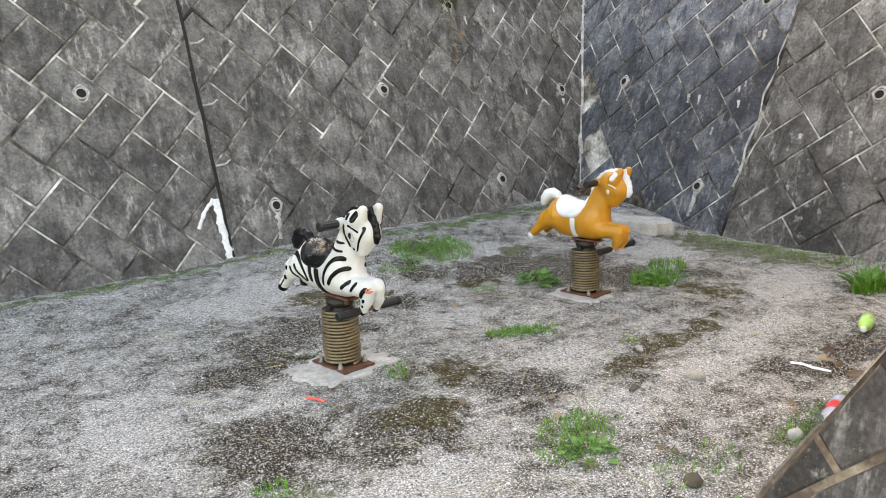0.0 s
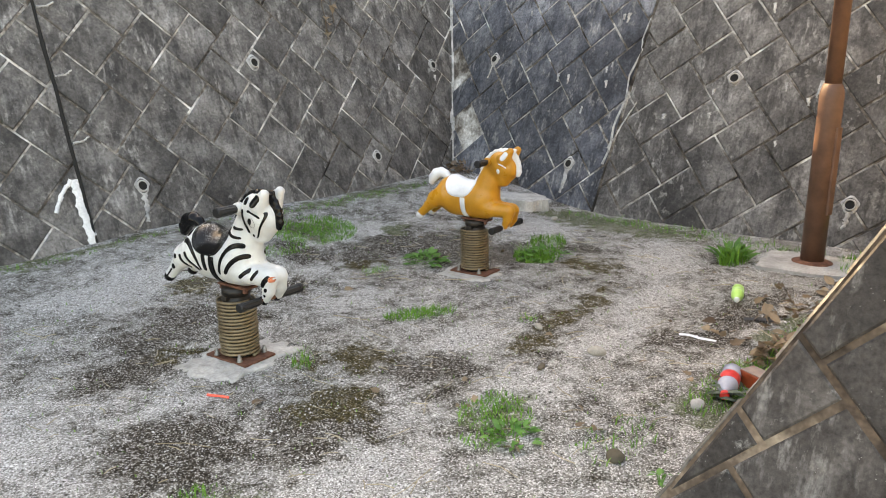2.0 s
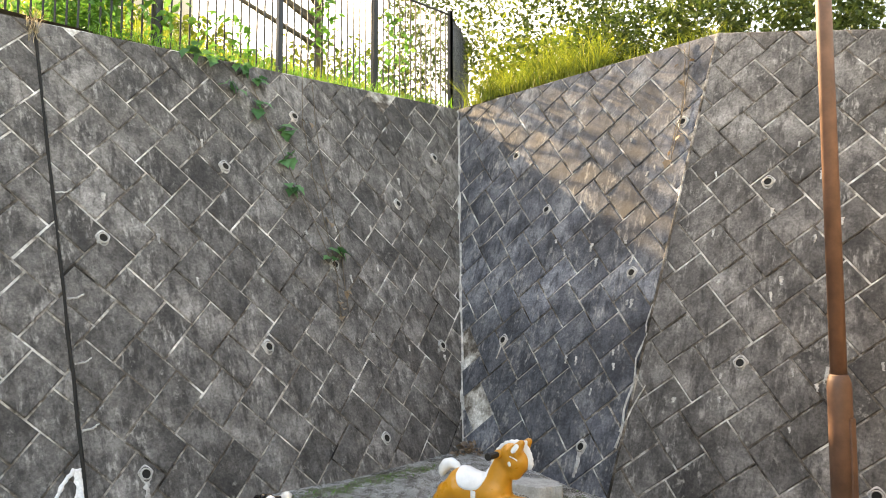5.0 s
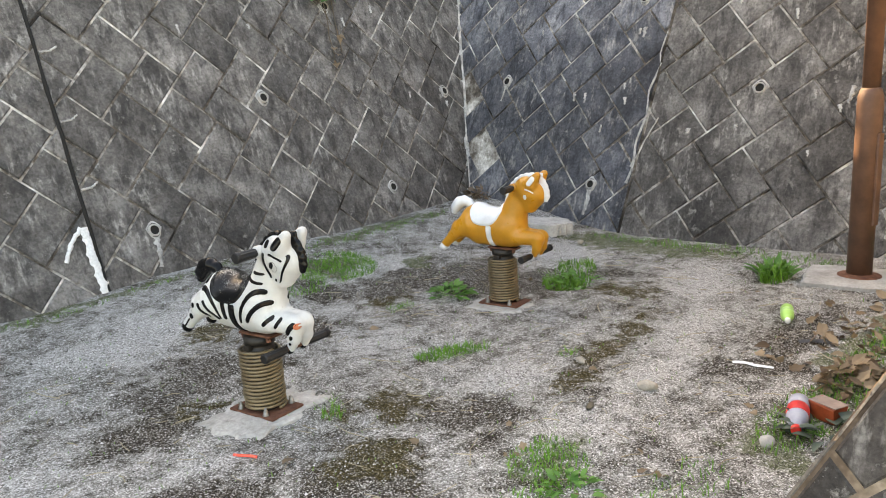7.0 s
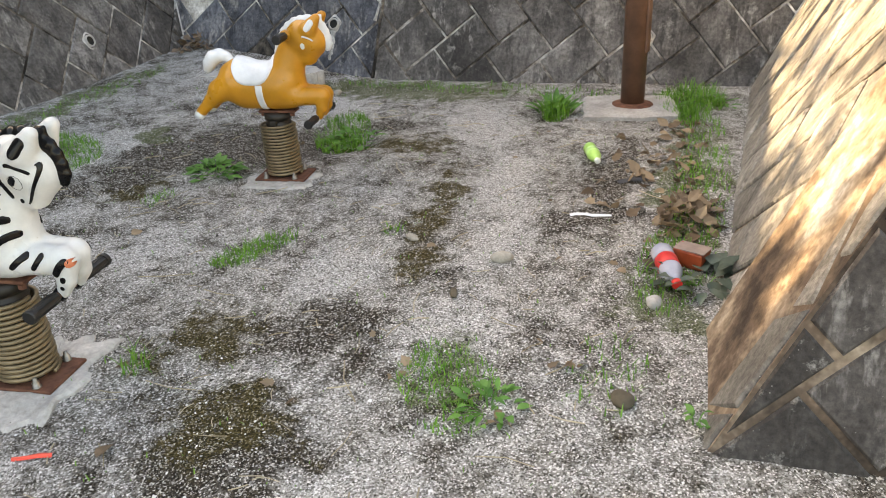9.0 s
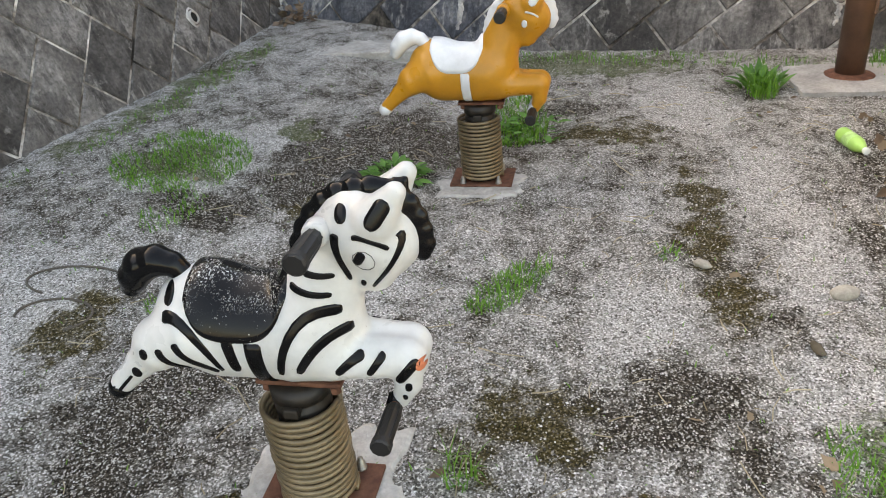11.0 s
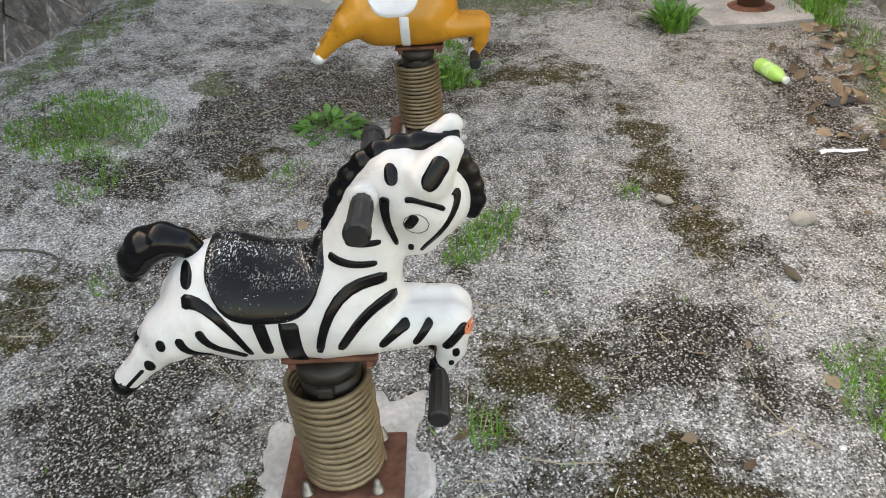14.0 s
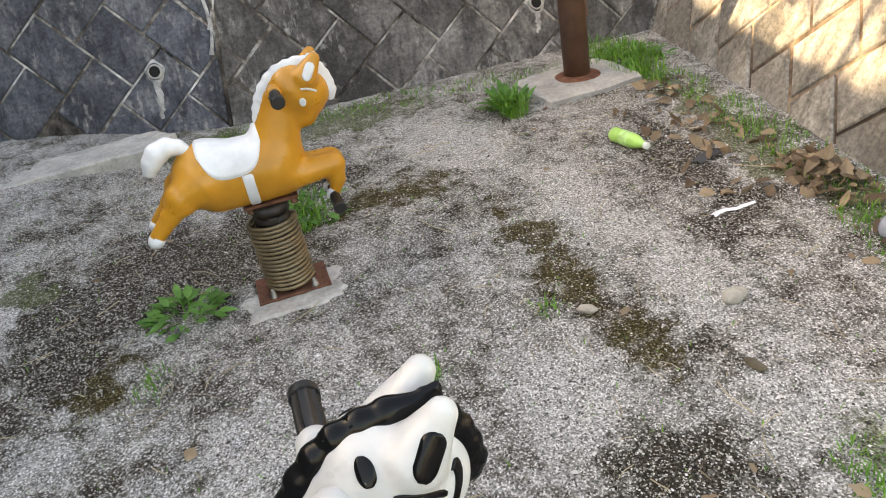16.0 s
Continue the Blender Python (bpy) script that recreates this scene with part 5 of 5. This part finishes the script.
def rag(name, pts, width, mat, label, category):
    v, f = [], []
    for i, (x, y) in enumerate(pts):
        x2, y2 = pts[min(i + 1, len(pts) - 1)]
        x0, y0 = pts[max(i - 1, 0)]
        d = Vector((x2 - x0, y2 - y0)).normalized()
        w = width * (0.6 + 0.8 * abs(noise.noise((i * 0.9, 3.0, x))))
        for s, z in ((-1, 0.002), (-0.3, 0.009), (0.4, 0.005), (1, 0.002)):
            v.append((x - d.y * w * s, y + d.x * w * s, ground_z(x, y) + z + 0.004 * abs(noise.noise((i * 1.3, s, 1)))))
    for i in range(len(pts) - 1):
        for k in range(3):
            f.append((i * 4 + k, i * 4 + k + 1, i * 4 + 5 + k, i * 4 + 4 + k))
    return tagged(mesh_ob(name, v, f, mat, None, True), label, category)


rag("plastic_scrap", [(2.70, 1.76), (2.715, 1.735), (2.72, 1.71), (2.715, 1.68), (2.725, 1.65), (2.73, 1.615)], 0.013, plain("white_plastic_film", (0.78, 0.80, 0.84), 0.4, 0.15), "torn white plastic strip on the ground", "litter")
rag("plastic_scrap", [(1.115, 2.69), (1.125, 2.665), (1.14, 2.64), (1.15, 2.61)], 0.012, plain("red_plastic_film", (0.75, 0.06, 0.03), 0.35, 0.2), "small red plastic wrapper on the ground", "litter")
rag("dark_scrap", [(3.06, 1.64), (3.09, 1.60), (3.11, 1.56), (3.12, 1.53)], 0.03, plain("dark_grey_felt", (0.05, 0.05, 0.055), 0.9, 0.3), "dark grey scrap lying on the soil", "litter")


def loop(cx, cy, rx, ry, a0, a1, turn):
    pts = []
    for i in range(31):
        a = radians(a0 + (a1 - a0) * i / 30)
        dx, dy = rx * math.cos(a), ry * math.sin(a)
        x, y = cx + dx * math.cos(turn) - dy * math.sin(turn), cy + dx * math.sin(turn) + dy * math.cos(turn)
        pts.append((x, y, ground_z(x, y) + 0.003))
    return pts


wire = thing("wire", Matrix(), "rusty thin wire loops half buried in the gravel", "wire")
tube("wire_loop", loop(1.90, 3.91, 0.075, 0.135, -120, 150, 0.3), 0.0035, plain("old_wire", (0.10, 0.085, 0.07), 0.8), wire, 6)
tube("wire_loop", loop(1.75, 3.86, 0.07, 0.10, -150, 100, 0.3), 0.0035, plain("old_wire", (0.10, 0.085, 0.07), 0.8), wire, 6)


# ---- climbers on the walls ----
def climber(name, fc, lines, leaves, dry, label, seed):
    rr = random.Random(seed)
    r = thing(name, Matrix(), label, "vine")
    for line in lines:
        pts = []
        for i in range(25):
            t = i / 24 * (len(line) - 1)
            k = min(int(t), len(line) - 2)
            a, b = Vector(line[k]), Vector(line[k + 1])
            p = a.lerp(b, t - k)
            pts.append(fc.at(p.x + 0.02 * noise.noise((t * 3, seed, 0)), p.y, 0.018 + 0.01 * rr.random()))
        tube("stem", pts, 0.0035, M_STEM, r, 5)
    n = Vector((-fc.back.x, -fc.back.y, fc.b)).normalized()
    yaw = math.atan2(n.y, n.x)
    for pts, mat, nm, cnt, L in ((leaves, M_IVY, "foliage", 5, 0.105), (dry, M_DRY, "dry_leaf", 2, 0.06)):
        for u, z in pts:
            v, f = [], []
            for k in range(cnt):
                c = fc.at(u + rr.uniform(-0.07, 0.07), z + rr.uniform(-0.05, 0.05), 0.03 + 0.02 * rr.random())
                l = L * rr.uniform(0.7, 1.3)
                leaf_mesh(v, f, c, yaw + rr.uniform(-1.3, 1.3), rr.uniform(-1.1, 0.2), l, l * 0.9, 0.3, rr.uniform(-0.5, 0.5), 1)
            mesh_ob(nm, v, f, mat, r, True)
    return r


X0 = 1.67
climber("vine", F_LB, [[(3.87 - X0, 3.33), (3.74 - X0, 2.82), (3.73 - X0, 2.27), (3.75 - X0, 1.65), (3.69 - X0, 1.18)], [(3.26 - X0, 3.3), (3.40 - X0, 2.7), (3.63 - X0, 2.0), (3.76 - X0, 1.5)], [(3.95 - X0, 3.3), (3.84 - X0, 2.5), (3.86 - X0, 1.9), (3.78 - X0, 1.3)]],
        [(3.09 - X0, 3.01), (3.36 - X0, 3.13), (3.33 - X0, 2.9), (3.52 - X0, 2.72), (3.51 - X0, 2.48), (3.50 - X0, 2.26), (3.75 - X0, 1.72), (3.21 - X0, 3.22), (2.94 - X0, 3.24), (2.80 - X0, 3.27)],
        [(3.78 - X0, 2.0), (3.80 - X0, 1.39), (3.71 - X0, 1.2), (3.78 - X0, 2.83), (3.73 - X0, 1.3)], "climbing vine with lobed green leaves on the wall", 3)
climber("vine", F_C, [[(1.376, 3.48), (1.418, 3.16), (1.421, 2.67), (1.40, 2.40)], [(1.34, 3.45), (1.44, 2.9), (1.37, 2.5)]], [], [(1.41, 3.1), (1.42, 2.9), (1.40, 2.6), (1.41, 2.45), (1.39, 3.3)], "dry hanging vine stems on the sunlit wall", 4)


# ---- top of the walls: grass, hedge, fence, houses, tree ----
rs = random.Random(21)


def rim_spots(fc, f0, f1, n, h0, h1, back0, back1, w):
    out = []
    for _ in range(n):
        f = rs.uniform(f0, f1)
        zt = fc.tops[0][1] + (fc.tops[1][1] - fc.tops[0][1]) * f
        u = -fc.k0 * zt + f * (fc.len + (fc.k0 + fc.k1) * zt)
        p = fc.at(u, zt, 0)
        d = rs.uniform(back0, back1)
        out.append((p.x + fc.back.x * d, p.y + fc.back.y * d, zt - 0.02, rs.uniform(h0, h1), w * rs.uniform(0.6, 1.4), rs.uniform(0, 6.3), rs.uniform(0.3, 1.1)))
    return out


blades("grass_fringe", rim_spots(F_LB, 0.1, 1.0, 2600, 0.05, 0.22, 0.02, 0.5, 0.006), M_GRASS, "green grass fringe on top of the wall", "grass")
blades("grass_fringe", rim_spots(F_C, 0.0, 0.6, 2800, 0.20, 0.55, 0.03, 0.7, 0.007), M_SUNGRASS, "tall yellow-green grass tufts above the wall", "grass")
blades("grass_fringe", rim_spots(F_C, 0.55, 1.0, 900, 0.06, 0.25, 0.05, 0.6, 0.006), M_SUNGRASS, "sunlit grass above the wall", "grass")
blades("grass_fringe", [(x, y, bank_z(x, y) - 0.02, rs.uniform(0.1, 0.4), 0.012, rs.uniform(0, 6.3), rs.uniform(0.2, 1.0)) for x, y in [(rs.uniform(2.5, 9.5), rs.uniform(6.5, 11.0)) for _ in range(7000)]], M_SUNGRASS, "sunlit weeds behind the fence", "grass")
blades("grass_tuft", [(p.x, p.y, p.z, rs.uniform(0.06, 0.20), 0.004, rs.uniform(0, 6.3), rs.uniform(0.4, 1.2)) for p in [F_LA.at(4.86 + rs.uniform(-0.05, 0.03), rs.uniform(3.0, 3.15), 0.005) for _ in range(60)]], M_STRAW, "dry grass tuft at the top of the wall joint", "grass")


def foliage_mass(name, boxes, n, L, mat, label, category, seed):
    """Leaves in clumps filling loose rounded masses (cx, cy, cz, rx, ry, rz)."""
    rr = random.Random(seed)
    v, f = [], []
    for cx, cy, cz, rx, ry, rz in boxes:
        for _ in range(n):
            a, b = rr.uniform(0, 6.3), math.acos(rr.uniform(-1, 1))
            k = rr.uniform(0.55, 1.05) * (1 + 0.35 * noise.noise((cx + math.cos(a) * 2, cy + math.sin(a) * 2, b * 2)))
            c = Vector((cx + rx * k * math.sin(b) * math.cos(a), cy + ry * k * math.sin(b) * math.sin(a), cz + rz * k * math.cos(b)))
            l = L * rr.uniform(0.6, 1.3)
            leaf_mesh(v, f, c, rr.uniform(0, 6.3), rr.uniform(-1.0, 1.0), l, l * 0.5, 0.3, rr.uniform(-0.8, 0.8))
    return tagged(mesh_ob(name, v, f, mat), label, category, kind="stuff")


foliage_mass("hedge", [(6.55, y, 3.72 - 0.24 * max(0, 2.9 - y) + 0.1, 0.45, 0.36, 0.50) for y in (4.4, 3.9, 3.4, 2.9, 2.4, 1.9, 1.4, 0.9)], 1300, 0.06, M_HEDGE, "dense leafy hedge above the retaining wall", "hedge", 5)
foliage_mass("shrub", [(6.9, 5.2, 3.9, 0.5, 0.5, 0.45), (7.6, 4.4, 4.1, 0.6, 0.7, 0.6)], 800, 0.06, M_SUNGRASS, "sunlit yellow-green shrubs on the bank", "shrub", 6)
foliage_mass("shrub", [(9.4, 11.5, 5.6, 2.0, 1.0, 0.7), (12.0, 9.0, 5.2, 1.5, 2.0, 1.3), (5.0, 11.0, 5.2, 1.6, 0.6, 0.45)], 1500, 0.13, M_SUNGRASS, "bright distant shrubs behind the fence", "shrub", 9)


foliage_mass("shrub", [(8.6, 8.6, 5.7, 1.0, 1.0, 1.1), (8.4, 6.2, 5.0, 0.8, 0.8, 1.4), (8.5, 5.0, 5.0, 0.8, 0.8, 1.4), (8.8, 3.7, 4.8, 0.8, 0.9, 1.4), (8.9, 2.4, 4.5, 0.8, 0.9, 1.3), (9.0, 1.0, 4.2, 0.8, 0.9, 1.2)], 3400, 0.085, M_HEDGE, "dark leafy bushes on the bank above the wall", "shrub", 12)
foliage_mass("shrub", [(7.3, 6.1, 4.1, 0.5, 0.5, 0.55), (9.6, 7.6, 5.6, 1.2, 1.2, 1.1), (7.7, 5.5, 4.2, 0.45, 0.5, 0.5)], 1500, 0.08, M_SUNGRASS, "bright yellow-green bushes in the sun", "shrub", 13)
foliage_mass("shrub", [(2.6, 8.0, 3.9, 0.7, 0.3, 0.40), (3.7, 7.8, 3.8, 0.6, 0.3, 0.32), (4.7, 7.6, 3.8, 0.5, 0.3, 0.3), (6.6, 8.2, 4.2, 0.5, 0.4, 0.45)], 900, 0.07, M_WEED, "low green bushes just behind the picket fence", "shrub", 15)
# Added bush: its shadow falls on the near end of the right wall.
foliage_mass("shrub", [(2.5, 7.1, 4.1, 0.36, 0.35, 0.75)], 2600, 0.075, M_WEED, "tall leafy bush added behind the fence to shade the right wall", "shrub", 16)
foliage_mass("creeper", [(2.6, 6.36, 3.75, 0.5, 0.12, 0.35), (3.5, 6.38, 3.7, 0.35, 0.12, 0.25), (4.55, 6.42, 4.2, 0.14, 0.1, 0.4), (5.6, 6.45, 4.15, 0.22, 0.1, 0.4)], 90, 0.085, M_WEED, "green creeper leaves climbing the picket fence", "creeper", 14)


def fence(x0, y0, x1, y1, height, gap, posts, label):
    d = Vector((x1 - x0, y1 - y0))
    L = d.length
    d.normalize()
    r = thing("fence", Matrix(), label, "fence", "fences on the bank")
    zb = lambda s: bank_z(x0 + d.x * s, y0 + d.y * s)
    for k in range(posts):
        s = L * k / (posts - 1)
        x, y, z = x0 + d.x * s, y0 + d.y * s, zb(s)
        part("post", box(x - 0.025, y - 0.025, z - 0.1, x + 0.025, y + 0.025, z + height + 0.05, 0.004), M_FENCE, r)
    for h in (0.10, height):
        tube("rail", [(x0, y0, zb(0) + h), (x1, y1, zb(L) + h)], 0.014, M_FENCE, r, 6)
    n = int(L / gap)
    for k in range(1, n):
        s = L * k / n
        x, y, z = x0 + d.x * s, y0 + d.y * s, zb(0) + (zb(L) - zb(0)) * k / n
        v, f = tube_data([(x, y, z + 0.10), (x, y, z + height)], 0.009, 5)
        mesh_ob("picket", v, f, M_FENCE, r)
    return r


fence(1.6, 6.42, 6.55, 6.55, 1.4, 0.085, 5, "black steel picket fence above the retaining wall")
fence(6.55, 6.55, 9.2, 8.6, 1.4, 0.10, 3, "black steel picket fence turning away on the bank")


def house(x, y, w, d, h, turn, label, wall_mat):
    r = thing("house", pose(x, y, 5.8, 0, 0, turn), label, "house", "houses behind the fence")
    part("wall", box(-w / 2, -d / 2, 0, w / 2, d / 2, h, 0.02), wall_mat, r)
    bm = bmesh.new()
    o = 0.4
    P = [bm.verts.new(p) for p in ((-w / 2 - o, -d / 2 - o, h), (w / 2 + o, -d / 2 - o, h), (w / 2 + o, d / 2 + o, h), (-w / 2 - o, d / 2 + o, h), (-w / 2 - o, 0, h + 1.5), (w / 2 + o, 0, h + 1.5))]
    for q in ((0, 1, 5, 4), (2, 3, 4, 5), (0, 4, 3), (1, 2, 5), (3, 2, 1, 0)):
        bm.faces.new([P[i] for i in q])
    part("roof", bm, M_ROOF, r)
    for k in range(3):
        xx = -w / 2 + w * (k + 0.5) / 3
        win = part("window", box(xx - 0.5, -d / 2 - 0.05, 1.0, xx + 0.5, -d / 2 + 0.02, 2.2, 0.02), M_PALE, r)
        part("pane", box(xx - 0.44, -d / 2 - 0.06, 1.06, xx + 0.44, -d / 2 - 0.052, 2.14), plain("dark_glass", (0.04, 0.05, 0.06), 0.08, 0.1), win)
    return r


house(9.0, 24.0, 6.0, 6.0, 6.5, -20, "cream rendered house far behind the fence", M_STUCCO)
house(22.0, 30.0, 9.0, 7.0, 3.0, -35, "grey-blue low house far behind the fence", plaster("blue_grey_render", (0.30, 0.34, 0.38), (0.42, 0.46, 0.50), 3))


def tree(x, y, z, h, crowns, leaves, L, label, seed):
    rr = random.Random(seed)
    r = thing("tree", pose(x, y, z), label, "tree")
    tube("trunk", [(0, 0, -0.2), (0.04, 0.02, h * 0.35), (-0.05, 0.08, h * 0.7), (0, 0, h)], [0.08, 0.065, 0.05, 0.02], M_STEM, r, 10)
    v, f, lv, lf = [], [], [], []
    for cx, cy, cz, rad in crowns:
        tv, tf = tube_data([(0, 0, cz * 0.55), (cx * 0.5, cy * 0.5, cz * 0.8), (cx, cy, cz)], [0.05, 0.03, 0.012], 6)
        o = len(lv)
        lv += tv
        lf += [tuple(i + o for i in q) for q in tf]
        for _ in range(leaves):
            c = Vector((rr.gauss(cx, rad * 0.5), rr.gauss(cy, rad * 0.5), rr.gauss(cz, rad * 0.35)))
            l = L * rr.uniform(0.7, 1.3)
            leaf_mesh(v, f, c, rr.uniform(0, 6.3), rr.uniform(-1.0, 0.6), l, l * 0.55, 0.3, rr.uniform(-0.8, 0.8))
    mesh_ob("limbs", lv, lf, M_STEM, r, True)
    mesh_ob("crown", v, f, M_HEDGE, r)
    return r


tree(7.6, 10.4, 4.8, 4.4, [(-3.6, -0.3, 1.4, 0.6), (-2.6, 0.0, 2.0, 0.7), (-3.0, 0.2, 2.9, 0.8), (-1.8, -0.2, 2.6, 0.6), (-0.6, 0.2, 3.4, 0.7), (0.4, 0.0, 3.0, 0.8), (-4.2, 0.1, 2.2, 0.7)], 85, 0.14, "leafy spreading tree on the bank behind the fence", 31)

# ---- blocks of the walls ----
rng = random.Random(7)
for fc, w, mat, gap in ((F_LA, W_LEFT, M_BLOCK, 0.0045), (F_LB, W_LEFT, M_BLOCK, 0.0045), (F_C, W_BACK, M_BLOCK_COOL, 0.0045), (F_D, W_BACK, M_BLOCK, 0.0045), (F_E, W_RIGHT, M_BLOCK_SUNLIT, 0.006), (F_F, W_FRONT, M_BLOCK_DARK, 0.0065)):
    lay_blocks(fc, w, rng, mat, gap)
